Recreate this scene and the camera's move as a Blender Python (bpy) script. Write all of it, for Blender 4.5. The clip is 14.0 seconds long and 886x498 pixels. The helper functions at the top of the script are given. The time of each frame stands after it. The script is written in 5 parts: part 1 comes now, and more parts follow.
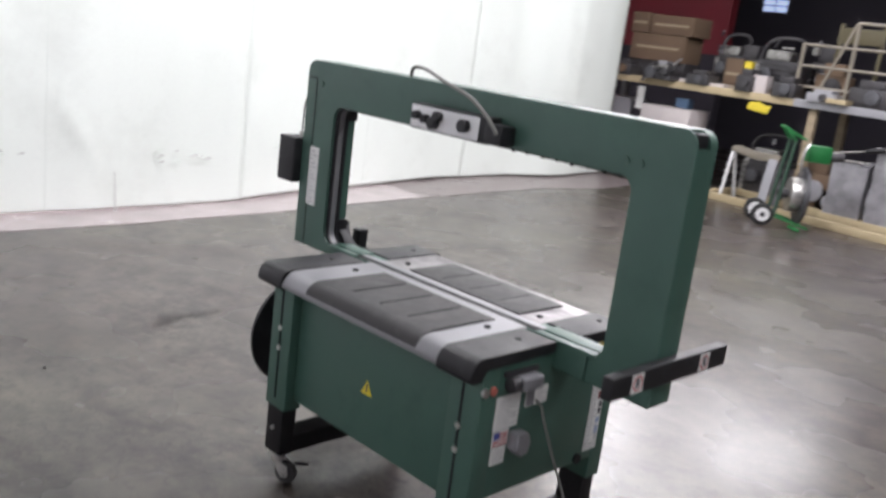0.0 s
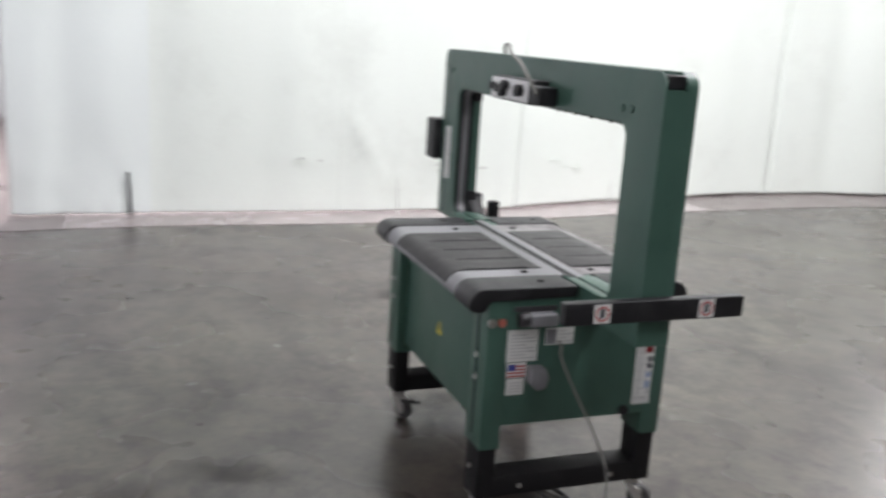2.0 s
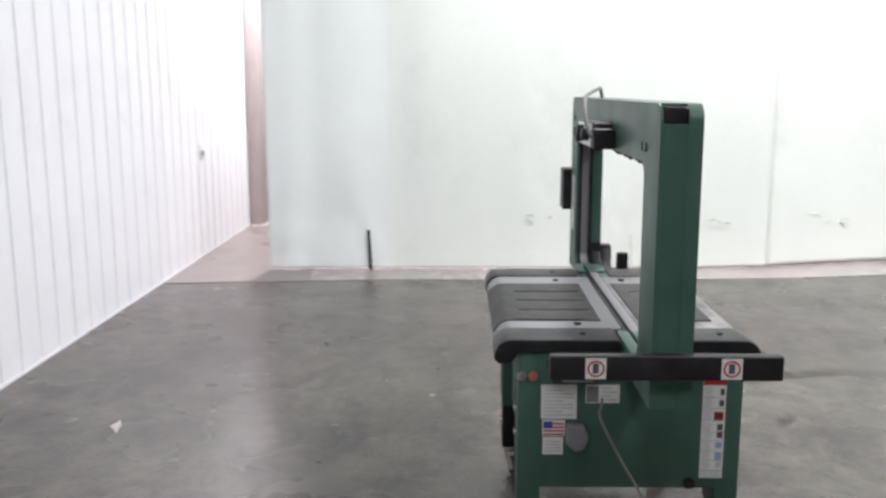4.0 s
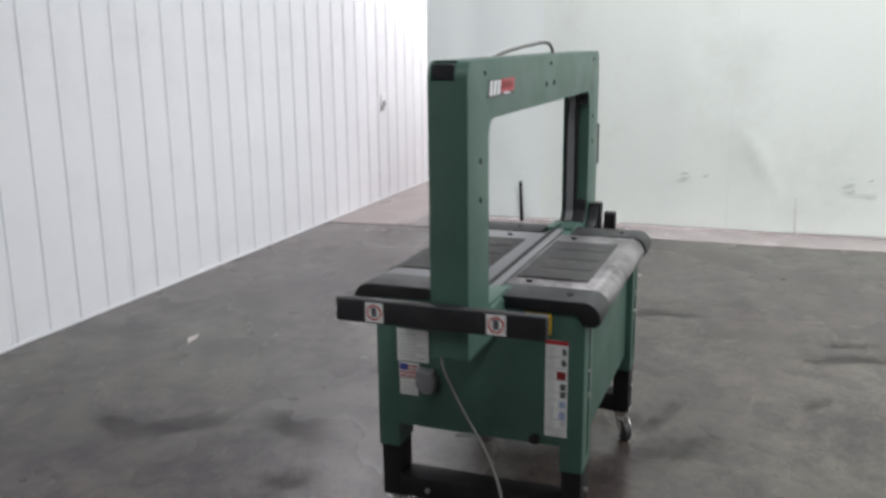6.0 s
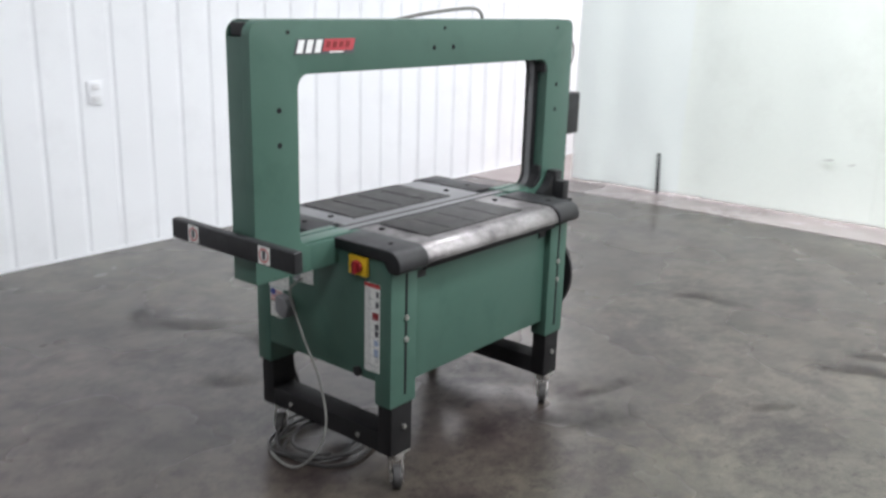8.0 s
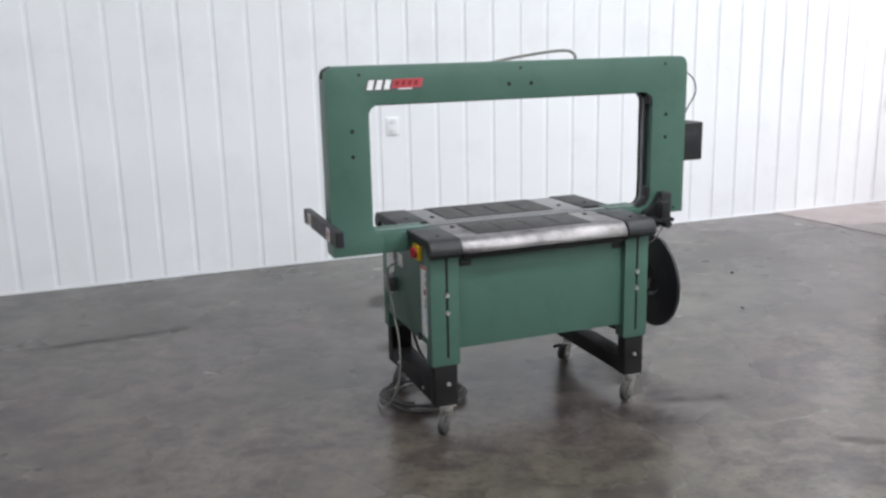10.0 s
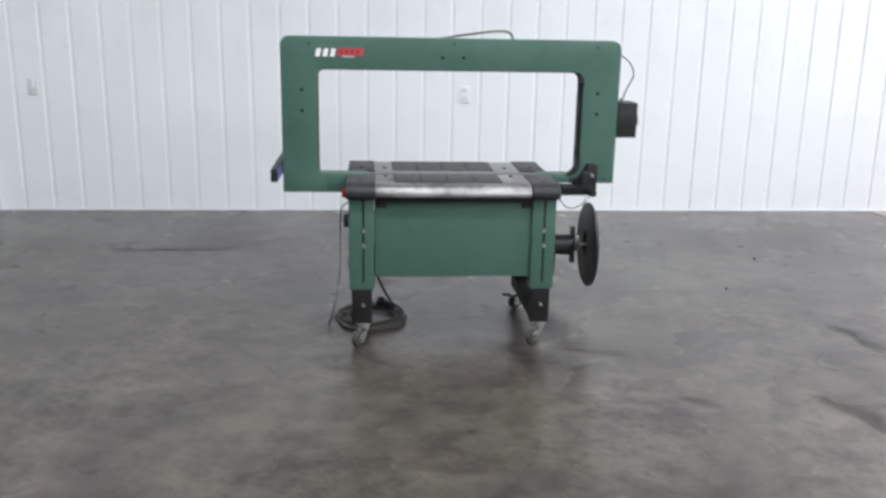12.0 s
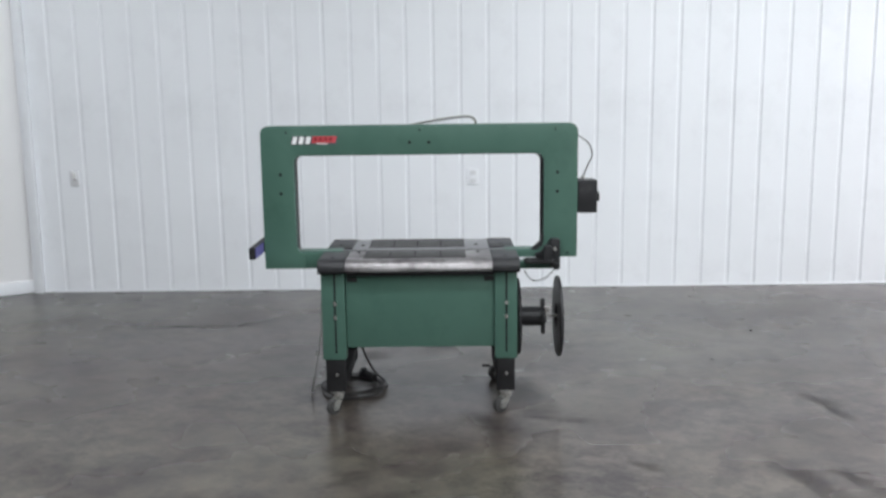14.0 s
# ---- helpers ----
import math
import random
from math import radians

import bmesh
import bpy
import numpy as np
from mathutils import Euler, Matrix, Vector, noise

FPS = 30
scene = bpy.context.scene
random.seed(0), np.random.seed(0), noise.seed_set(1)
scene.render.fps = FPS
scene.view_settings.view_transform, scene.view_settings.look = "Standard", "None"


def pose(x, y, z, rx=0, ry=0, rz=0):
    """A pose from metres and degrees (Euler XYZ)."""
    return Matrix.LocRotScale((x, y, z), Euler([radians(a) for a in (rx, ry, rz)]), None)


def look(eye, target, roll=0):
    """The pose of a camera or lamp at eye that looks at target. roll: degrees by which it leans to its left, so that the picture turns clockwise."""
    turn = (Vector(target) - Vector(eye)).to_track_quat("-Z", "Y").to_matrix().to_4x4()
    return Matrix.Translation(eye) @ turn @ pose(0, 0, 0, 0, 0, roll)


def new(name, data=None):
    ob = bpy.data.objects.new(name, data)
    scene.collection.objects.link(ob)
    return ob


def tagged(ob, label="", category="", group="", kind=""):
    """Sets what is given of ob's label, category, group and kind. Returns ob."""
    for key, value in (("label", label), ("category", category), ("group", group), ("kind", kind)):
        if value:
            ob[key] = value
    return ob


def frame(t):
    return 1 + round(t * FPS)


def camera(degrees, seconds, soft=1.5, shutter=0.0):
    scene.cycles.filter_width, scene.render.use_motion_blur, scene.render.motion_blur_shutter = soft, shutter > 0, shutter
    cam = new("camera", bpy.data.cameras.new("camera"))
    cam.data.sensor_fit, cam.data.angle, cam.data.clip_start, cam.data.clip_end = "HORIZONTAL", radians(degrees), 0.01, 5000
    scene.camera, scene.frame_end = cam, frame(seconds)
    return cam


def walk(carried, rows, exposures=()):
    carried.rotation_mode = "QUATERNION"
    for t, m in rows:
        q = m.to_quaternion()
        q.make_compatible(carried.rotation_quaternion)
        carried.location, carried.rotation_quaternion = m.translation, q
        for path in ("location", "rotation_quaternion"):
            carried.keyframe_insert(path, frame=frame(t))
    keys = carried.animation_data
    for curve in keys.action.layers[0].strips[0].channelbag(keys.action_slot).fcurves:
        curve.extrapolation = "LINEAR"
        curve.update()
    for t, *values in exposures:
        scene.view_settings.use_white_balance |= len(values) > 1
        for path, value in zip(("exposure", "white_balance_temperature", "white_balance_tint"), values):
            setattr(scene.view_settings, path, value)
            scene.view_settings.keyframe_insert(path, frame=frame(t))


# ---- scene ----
cam = camera(52.6, 14.0, soft=2.6, shutter=0.7)
PATH = [
    (0, (0.209, 0.065, 1.701), (-1.148, 1.458, 1.233), 7.35),
    (0.5, (0.476, 0.208, 1.635), (-1.03, 1.421, 1.125), 6.05),
    (0.9, (0.68, 0.323, 1.64), (-0.986, 1.273, 1.073), 4.2),
    (1, (0.728, 0.352, 1.632), (-0.957, 1.267, 1.064), 3.9),
    (1.5, (0.936, 0.602, 1.597), (-0.761, 1.522, 1.075), 4.5),
    (2, (1.102, 0.78, 1.595), (-0.717, 1.468, 1.13), 3.6),
    (2.5, (1.25, 0.914, 1.573), (-0.626, 1.404, 1.078), 0.9),
    (3, (1.29, 1.152, 1.552), (-0.598, 1.632, 1.1), 0.1),
    (3.2, (1.282, 1.262, 1.572), (-0.636, 1.642, 1.151), 0.2),
    (5.5, (1.164, 2.626, 1.572), (-0.727, 2.106, 1.182), -2.0),
    (6, (1.143, 3.008, 1.585), (-0.681, 2.325, 1.131), -0.6),
    (6.5, (0.971, 3.303, 1.592), (-0.776, 2.503, 1.035), -0.4),
    (7, (0.847, 3.684, 1.628), (-0.837, 2.796, 1.016), 2.3),
    (7.5, (0.769, 4.013, 1.609), (-0.833, 2.954, 1.051), 2.6),
    (8, (0.658, 4.342, 1.611), (-0.833, 3.124, 1.07), 1.6),
    (8.5, (0.45, 4.693, 1.634), (-0.812, 3.251, 1.06), 1.2),
    (8.7, (0.38, 4.858, 1.625), (-0.786, 3.32, 1.102), 0.5),
    (10.8, (-0.651, 6.257, 1.629), (-1.097, 4.367, 1.152), 0.2),
    (11, (-0.811, 6.34, 1.641), (-1.195, 4.439, 1.155), 1.0),
    (11.5, (-1.127, 6.598, 1.64), (-1.381, 4.671, 1.167), 1.0),
    (12, (-1.423, 6.844, 1.654), (-1.584, 4.916, 1.146), 1.1),
    (12.5, (-1.721, 6.958, 1.653), (-1.815, 5.04, 1.097), 1.4),
    (13, (-1.919, 7.058, 1.658), (-1.947, 5.124, 1.148), 1.6),
    (13.5, (-1.974, 7.104, 1.662), (-1.993, 5.147, 1.254), 0.4),
    (14, (-1.993, 7.136, 1.659), (-1.979, 5.163, 1.333), -0.7),
]
EXPOSURES = [(0.0, -0.04, 6330, 13), (1.0, 0.0, 6340, 12), (1.5, 0.06, 6360, 11), (2.0, -0.08, 6380, 10), (2.5, -0.15, 6400, 9), (3.0, -0.06, 6400, 9), (5.5, -0.27, 6350, 8), (6.0, -0.46, 6320, 7), (6.5, -0.28, 6300, 7), (7.0, -0.02, 6280, 7), (7.5, 0.08, 6260, 6), (8.0, 0.05, 6260, 6), (8.5, 0.11, 6260, 6), (11.0, -0.1, 6200, 5), (11.5, 0.0, 6180, 5), (12.0, -0.03, 6160, 5), (12.5, 0.09, 6140, 4), (13.0, 0.12, 6140, 4), (13.5, 0.0, 6140, 4), (14.0, -0.22, 6140, 4)]
walk(cam, [(t, look(eye, target, roll)) for t, eye, target, roll in PATH], EXPOSURES)

# ---- light ----
world = bpy.data.worlds.new("hall_air")
scene.world = world
world.use_nodes = True
world.node_tree.nodes["Background"].inputs[0].default_value = (0.9, 0.95, 1.0, 1)
world.node_tree.nodes["Background"].inputs[1].default_value = 0.02


def unseen_lamp(x, y, z, sx, sy, watts, colour):
    d = bpy.data.lights.new("unseen_lamp", "AREA")
    d.shape, d.size, d.size_y, d.energy, d.color = "RECTANGLE", sx, sy, watts, colour
    ob = new("unseen_lamp", d)
    ob.location = (x, y, z)
    return ob


COOL = (1.0, 0.965, 0.985)
# unseen lamps, placed and powered to brighten walls, curtain and floor
LAMPS = [(-4.6, 2.6, 122), (-4.6, 6.0, 165), (-4.6, 9.4, 125), (-1.4, 4.6, 122), (-1.6, 8.2, 128), (2.2, 4.4, 72), (1.7, 1.3, 42)]
for lx, ly, lw in LAMPS:
    unseen_lamp(lx, ly, 4.62, 1.25, 0.5, lw, COOL)
flood = unseen_lamp(-7.2, 11.45, 4.45, 1.9, 1.3, 58, (1.0, 0.97, 0.97))
flood.matrix_world = look((-7.2, 11.45, 4.45), (-1.3, 3.5, 0.0))
flood.data.spread = radians(105)          # narrow spread, so that it throws forward and leaves the rack dim
flood = unseen_lamp(-5.8, 14.2, 5.1, 2.4, 1.3, 36, (1.0, 0.97, 0.97))
flood.matrix_world = look((-5.8, 14.2, 5.1), (-1.3, 3.5, 0.0))
flood.data.spread = radians(90)
# added lamp with no fitting, lifts the dark store
unseen_lamp(-2.0, 14.5, 5.0, 1.3, 1.3, 45, (1.0, 0.95, 0.88))
unseen_lamp(-8.9, 0.3, 4.4, 1.4, 0.6, 490, (1.0, 0.93, 0.935))


# ---- materials ----
def mat(name, colour, rough=0.5, metal=0.0, vary=0.12, scale=6.0, fine=120.0, bump=0.05, spots=None, spot_scale=3.0, spot_amount=0.5, spot_at=(0.52, 0.72), rough_vary=0.12, coat=0.0, stretch=(1, 1, 1), per_object=0.0, shine=0.5):
    """A surface: base colour with broad and fine variation, stains, roughness variation and fine relief, at real-world size."""
    m = bpy.data.materials.new(name)
    m.use_nodes = True
    nt = m.node_tree
    n, l = nt.nodes, nt.links
    b = n["Principled BSDF"]
    tc = n.new("ShaderNodeTexCoord")
    mp = n.new("ShaderNodeMapping")
    mp.inputs["Scale"].default_value = stretch
    l.new(tc.outputs["Object"], mp.inputs[0])
    broad, grain = n.new("ShaderNodeTexNoise"), n.new("ShaderNodeTexNoise")
    broad.inputs["Scale"].default_value, broad.inputs["Detail"].default_value = scale, 5
    grain.inputs["Scale"].default_value, grain.inputs["Detail"].default_value = fine, 3
    l.new(mp.outputs[0], broad.inputs["Vector"])
    l.new(mp.outputs[0], grain.inputs["Vector"])
    mixn = n.new("ShaderNodeMath")
    mixn.operation = "MULTIPLY_ADD"
    mixn.inputs[1].default_value = 0.35
    l.new(grain.outputs[0], mixn.inputs[0])
    sc = n.new("ShaderNodeMath")
    sc.operation, sc.inputs[1].default_value = "MULTIPLY", 0.65
    l.new(broad.outputs[0], sc.inputs[0])
    l.new(sc.outputs[0], mixn.inputs[2])
    ramp = n.new("ShaderNodeValToRGB")
    ramp.color_ramp.elements[0].position, ramp.color_ramp.elements[1].position = 0.3, 0.7
    ramp.color_ramp.elements[0].color = (*[c * (1 - vary) for c in colour], 1)
    ramp.color_ramp.elements[1].color = (*[min(1, c * (1 + vary)) for c in colour], 1)
    l.new(mixn.outputs[0], ramp.inputs[0])
    out = ramp.outputs[0]
    if spots:
        sn = n.new("ShaderNodeTexNoise")
        sn.inputs["Scale"].default_value, sn.inputs["Detail"].default_value, sn.inputs["Roughness"].default_value = spot_scale, 8, 0.65
        l.new(mp.outputs[0], sn.inputs["Vector"])
        sr = n.new("ShaderNodeValToRGB")
        sr.color_ramp.elements[0].position, sr.color_ramp.elements[1].position = spot_at
        sr.color_ramp.elements[0].color, sr.color_ramp.elements[1].color = (0, 0, 0, 1), (spot_amount,) * 3 + (1,)
        l.new(sn.outputs[0], sr.inputs[0])
        mx = n.new("ShaderNodeMix")
        mx.data_type = "RGBA"
        mx.inputs["B"].default_value = (*spots, 1)
        for i in mx.inputs:
            if i.name == "B" and i.type == "RGBA":
                i.default_value = (*spots, 1)
            if i.name == "A" and i.type == "RGBA":
                l.new(out, i)
        l.new(sr.outputs[0], mx.inputs[0])
        out = [o for o in mx.outputs if o.type == "RGBA"][0]
    if per_object:
        oi, hs, mr = n.new("ShaderNodeObjectInfo"), n.new("ShaderNodeHueSaturation"), n.new("ShaderNodeMapRange")
        mr.inputs["To Min"].default_value, mr.inputs["To Max"].default_value = 1 - per_object, 1 + per_object
        l.new(oi.outputs["Random"], mr.inputs["Value"])
        l.new(mr.outputs[0], hs.inputs["Value"])
        l.new(out, hs.inputs["Color"])
        out = hs.outputs[0]
    l.new(out, b.inputs["Base Color"])
    rr = n.new("ShaderNodeMapRange")
    rr.inputs["To Min"].default_value, rr.inputs["To Max"].default_value = max(0.02, rough - rough_vary), min(1, rough + rough_vary)
    rr.inputs["From Min"].default_value, rr.inputs["From Max"].default_value = 0.3, 0.7
    l.new(mixn.outputs[0], rr.inputs["Value"])
    l.new(rr.outputs[0], b.inputs["Roughness"])
    b.inputs["Metallic"].default_value = metal
    b.inputs["Coat Weight"].default_value = coat
    b.inputs["Specular IOR Level"].default_value = shine
    if bump:
        bp = n.new("ShaderNodeBump")
        bp.inputs["Strength"].default_value, bp.inputs["Distance"].default_value = bump, 0.002
        l.new(mixn.outputs[0], bp.inputs["Height"])
        l.new(bp.outputs[0], b.inputs["Normal"])
    return m


def glow(name, colour, strength):
    m = bpy.data.materials.new(name)
    m.use_nodes = True
    b = m.node_tree.nodes["Principled BSDF"]
    b.inputs["Base Color"].default_value = (*colour, 1)
    b.inputs["Emission Color"].default_value = (*colour, 1)
    b.inputs["Emission Strength"].default_value = strength
    return m


def concrete():
    """Worn, sealed concrete: cloudy grey-brown, dark scuffs drawn out along the hall, patchy gloss."""
    m = bpy.data.materials.new("sealed_concrete")
    m.use_nodes = True
    nt = m.node_tree
    n, l = nt.nodes, nt.links
    b = n["Principled BSDF"]
    tc = n.new("ShaderNodeTexCoord")

    def noise_at(scale, detail, rough, stretch=(1, 1, 1), turn=0.0, twist=0.0):
        mp, t = n.new("ShaderNodeMapping"), n.new("ShaderNodeTexNoise")
        mp.inputs["Scale"].default_value, mp.inputs["Rotation"].default_value = stretch, (0, 0, turn)
        t.inputs["Scale"].default_value, t.inputs["Detail"].default_value, t.inputs["Roughness"].default_value, t.inputs["Distortion"].default_value = scale, detail, rough, twist
        l.new(tc.outputs["Object"], mp.inputs[0])
        l.new(mp.outputs[0], t.inputs["Vector"])
        return t.outputs[0]

    def ramp(v, stops):
        r = n.new("ShaderNodeValToRGB")
        while len(r.color_ramp.elements) < len(stops):
            r.color_ramp.elements.new(0.5)
        for e, (p, c) in zip(r.color_ramp.elements, stops):
            e.position, e.color = p, (*c, 1) if len(c) == 3 else c
        l.new(v, r.inputs[0])
        return r.outputs[0]

    def mixed(kind, fac, a, bb):
        mx = n.new("ShaderNodeMix")
        mx.data_type, mx.blend_type = "RGBA", kind
        mx.inputs[0].default_value = fac if isinstance(fac, float) else 1
        if not isinstance(fac, float):
            l.new(fac, mx.inputs[0])
        ia, ib = [i for i in mx.inputs if i.type == "RGBA"]
        l.new(a, ia)
        l.new(bb, ib)
        return [o for o in mx.outputs if o.type == "RGBA"][0]

    cloud = ramp(noise_at(0.5, 7, 0.62, (1, 1, 1), 0.0, 0.6), [(0.3, (0.051, 0.046, 0.0385)), (0.5, (0.0645, 0.0585, 0.0475)), (0.7, (0.078, 0.072, 0.057))])
    tone = ramp(noise_at(0.25, 3, 0.5), [(0.38, (1.08, 0.97, 1.04)), (0.62, (0.99, 1.0, 0.95))])
    smear = ramp(noise_at(1.5, 10, 0.7, (0.9, 1.1, 1), 0.3, 0.2), [(0.48, (1, 1, 1)), (0.6, (0.8, 0.77, 0.81)), (0.7, (0.6, 0.56, 0.62))])
    streak = ramp(noise_at(3.2, 10, 0.74, (0.85, 1.2, 1), 0.25, 0.25), [(0.5, (1, 1, 1)), (0.59, (0.66, 0.61, 0.66)), (0.7, (0.38, 0.34, 0.4))])
    blot = ramp(noise_at(7.0, 9, 0.75, (1, 1, 1), 0.5, 0.2), [(0.37, (0.55, 0.53, 0.55)), (0.5, (1, 1, 1)), (0.62, (1.34, 1.34, 1.3))])
    pale = ramp(noise_at(2.3, 9, 0.72, (0.8, 1.2, 1), 0.8, 0.3), [(0.53, (1, 1, 1)), (0.68, (1.24, 1.24, 1.2))])
    fleck = ramp(noise_at(34, 4, 0.6, (0.8, 1.2, 1)), [(0.58, (1, 1, 1)), (0.7, (0.5, 0.48, 0.5))])
    grain = ramp(noise_at(150, 2, 0.6), [(0.3, (0.86, 0.86, 0.86)), (0.7, (1.12, 1.12, 1.12))])
    dirt = mixed("MULTIPLY", 1.0, smear, streak)
    col = mixed("MULTIPLY", 1.0, cloud, tone)
    col = mixed("MULTIPLY", 0.95, col, dirt)
    for layer, amount in ((blot, 0.9), (pale, 1.0), (fleck, 0.85), (grain, 1.0)):
        col = mixed("MULTIPLY", amount, col, layer)
    l.new(col, b.inputs["Base Color"])
    # rubbed-in dirt breaks the seal; the seal itself is unevenly polished
    worn = n.new("ShaderNodeMapRange")
    worn.inputs["From Min"].default_value, worn.inputs["From Max"].default_value = 0.3, 1.0
    worn.inputs["To Min"].default_value, worn.inputs["To Max"].default_value = 0.68, 0.79
    l.new(dirt, worn.inputs["Value"])
    l.new(worn.outputs[0], b.inputs["Coat Weight"])
    l.new(ramp(noise_at(1.3, 3, 0.5), [(0.32, (0.2, 0.2, 0.2)), (0.68, (0.33, 0.33, 0.33))]), b.inputs["Coat Roughness"])
    l.new(ramp(noise_at(1.1, 6, 0.6), [(0.3, (0.34, 0.34, 0.34)), (0.7, (0.5, 0.5, 0.5))]), b.inputs["Roughness"])
    b.inputs["Specular IOR Level"].default_value = 0.08
    b.inputs["Coat IOR"].default_value = 1.5
    bp = n.new("ShaderNodeBump")
    bp.inputs["Strength"].default_value, bp.inputs["Distance"].default_value = 0.06, 0.002
    l.new(noise_at(24, 5, 0.6), bp.inputs["Height"])
    l.new(bp.outputs[0], b.inputs["Normal"])
    return m


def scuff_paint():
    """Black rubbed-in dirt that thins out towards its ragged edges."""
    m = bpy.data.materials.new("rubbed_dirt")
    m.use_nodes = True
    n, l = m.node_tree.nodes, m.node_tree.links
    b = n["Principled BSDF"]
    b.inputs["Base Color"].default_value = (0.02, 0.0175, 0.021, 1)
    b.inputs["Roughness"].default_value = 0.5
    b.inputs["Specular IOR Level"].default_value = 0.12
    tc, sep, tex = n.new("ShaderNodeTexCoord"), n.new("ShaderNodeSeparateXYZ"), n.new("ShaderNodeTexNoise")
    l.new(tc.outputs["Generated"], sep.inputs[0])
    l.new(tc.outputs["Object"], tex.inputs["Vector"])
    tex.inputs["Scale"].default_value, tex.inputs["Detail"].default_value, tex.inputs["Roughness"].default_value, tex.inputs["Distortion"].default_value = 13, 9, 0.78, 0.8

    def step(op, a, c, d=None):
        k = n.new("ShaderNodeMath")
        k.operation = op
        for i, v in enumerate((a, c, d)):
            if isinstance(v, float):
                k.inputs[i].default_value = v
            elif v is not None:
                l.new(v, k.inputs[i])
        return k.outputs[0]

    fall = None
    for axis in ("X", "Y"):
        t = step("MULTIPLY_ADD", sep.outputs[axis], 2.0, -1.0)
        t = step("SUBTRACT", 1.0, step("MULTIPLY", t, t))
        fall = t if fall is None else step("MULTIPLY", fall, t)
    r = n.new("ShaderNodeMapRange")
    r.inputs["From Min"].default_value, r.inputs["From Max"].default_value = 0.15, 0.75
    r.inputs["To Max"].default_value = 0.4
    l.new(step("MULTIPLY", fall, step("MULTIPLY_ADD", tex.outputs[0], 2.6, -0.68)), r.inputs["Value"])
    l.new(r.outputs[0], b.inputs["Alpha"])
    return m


CONCRETE = concrete()
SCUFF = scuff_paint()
VIOLET = mat("violet_side", (0.12, 0.1, 0.32), 0.35, vary=0.1, scale=12)
PALE_FLOOR = mat("pale_sheen_floor_paint", (0.36, 0.31, 0.308), 0.2, vary=0.18, scale=2.2, spots=(0.3, 0.26, 0.25), spot_scale=2.5, spot_amount=0.5, bump=0.05, fine=60)
PANEL_WHITE = mat("panel_enamel", (0.82, 0.83, 0.865), 0.34, vary=0.03, scale=1.2, spots=(0.6, 0.6, 0.63), spot_scale=1.6, spot_amount=0.3, bump=0.02, per_object=0.02)
DULL_FLOOR = mat("dull_dirty_floor_paint", (0.19, 0.162, 0.158), 0.33, vary=0.12, scale=1.6, spots=(0.12, 0.1, 0.1), spot_scale=1.6, spot_amount=0.2, bump=0.05, fine=60)
MID_FLOOR = mat("half_sheen_floor_paint", (0.315, 0.272, 0.27), 0.25, vary=0.2, scale=2.4, spots=(0.23, 0.198, 0.194), spot_scale=3, spot_amount=0.6, spot_at=(0.45, 0.65), bump=0.05, fine=60)
PLASTER = mat("wall_paint", (0.84, 0.83, 0.84), 0.6, vary=0.03, scale=1.0, bump=0.08)
CEILING_PAINT = mat("ceiling_paint", (0.72, 0.73, 0.74), 0.8, vary=0.04, scale=1.0)
CLOTH = mat("curtain_vinyl", (0.85, 0.9, 0.85), 0.42, vary=0.03, scale=0.9, spots=(0.55, 0.57, 0.52), spot_scale=1.3, spot_amount=0.22, bump=0.1, fine=40)
CLOTH_BLUE = mat("bluish_curtain_vinyl", (0.85, 0.903, 0.882), 0.5, vary=0.02, scale=1.5, bump=0.1, fine=40)
CLOTH_SEAM = mat("curtain_seam", (0.8, 0.855, 0.8), 0.5, vary=0.05)
MARK = mat("scuff_mark", (0.62, 0.64, 0.61), 0.7, vary=0.3, scale=30)
SLIT = mat("dark_slit", (0.018, 0.018, 0.02), 0.8, vary=0.2, shine=0.1)
GREEN = mat("green_hammer_paint", (0.056, 0.115, 0.09), 0.42, vary=0.1, scale=5, fine=260, spots=(0.03, 0.075, 0.055), spot_scale=7, spot_amount=0.35, bump=0.12, shine=0.4)
BLACK_PAINT = mat("black_frame_paint", (0.011, 0.0105, 0.0115), 0.6, shine=0.22, vary=0.3, scale=9, spots=(0.035, 0.033, 0.032), spot_scale=14, spot_amount=0.3, bump=0.1)
BLACK_PLASTIC = mat("black_plastic", (0.016, 0.016, 0.018), 0.48, vary=0.25, scale=8, fine=300, spots=(0.08, 0.078, 0.08), spot_scale=12, spot_amount=0.25, bump=0.12, shine=0.32)
RUBBER = mat("dark_rubber", (0.042, 0.04, 0.04), 0.7, vary=0.25, scale=20, bump=0.2)
BELT = mat("dark_table_insert", (0.038, 0.037, 0.0375), 0.58, vary=0.2, scale=16, spots=(0.11, 0.105, 0.1), spot_scale=9, spot_amount=0.35, bump=0.15, shine=0.3)
STEEL = mat("worn_steel", (0.31, 0.295, 0.298), 0.47, metal=0.72, vary=0.3, scale=14, spots=(0.06, 0.053, 0.057), spot_scale=8, spot_amount=0.9, spot_at=(0.4, 0.68), stretch=(0.7, 1.1, 1.1), bump=0.14, rough_vary=0.16)
SATIN = mat("brushed_plate", (0.26, 0.26, 0.27), 0.55, metal=0.5, vary=0.1, scale=5, spots=(0.25, 0.25, 0.25), spot_scale=8, spot_amount=0.4, bump=0.05)
PALE_GREY = mat("pale_grey_plastic", (0.7, 0.7, 0.725), 0.4, vary=0.05, scale=20)
ZINC = mat("zinc_plate", (0.6, 0.59, 0.57), 0.32, metal=0.9, vary=0.15, scale=30)
GREY_PLASTIC = mat("grey_plastic", (0.21, 0.21, 0.225), 0.45, vary=0.12, scale=14, bump=0.1)
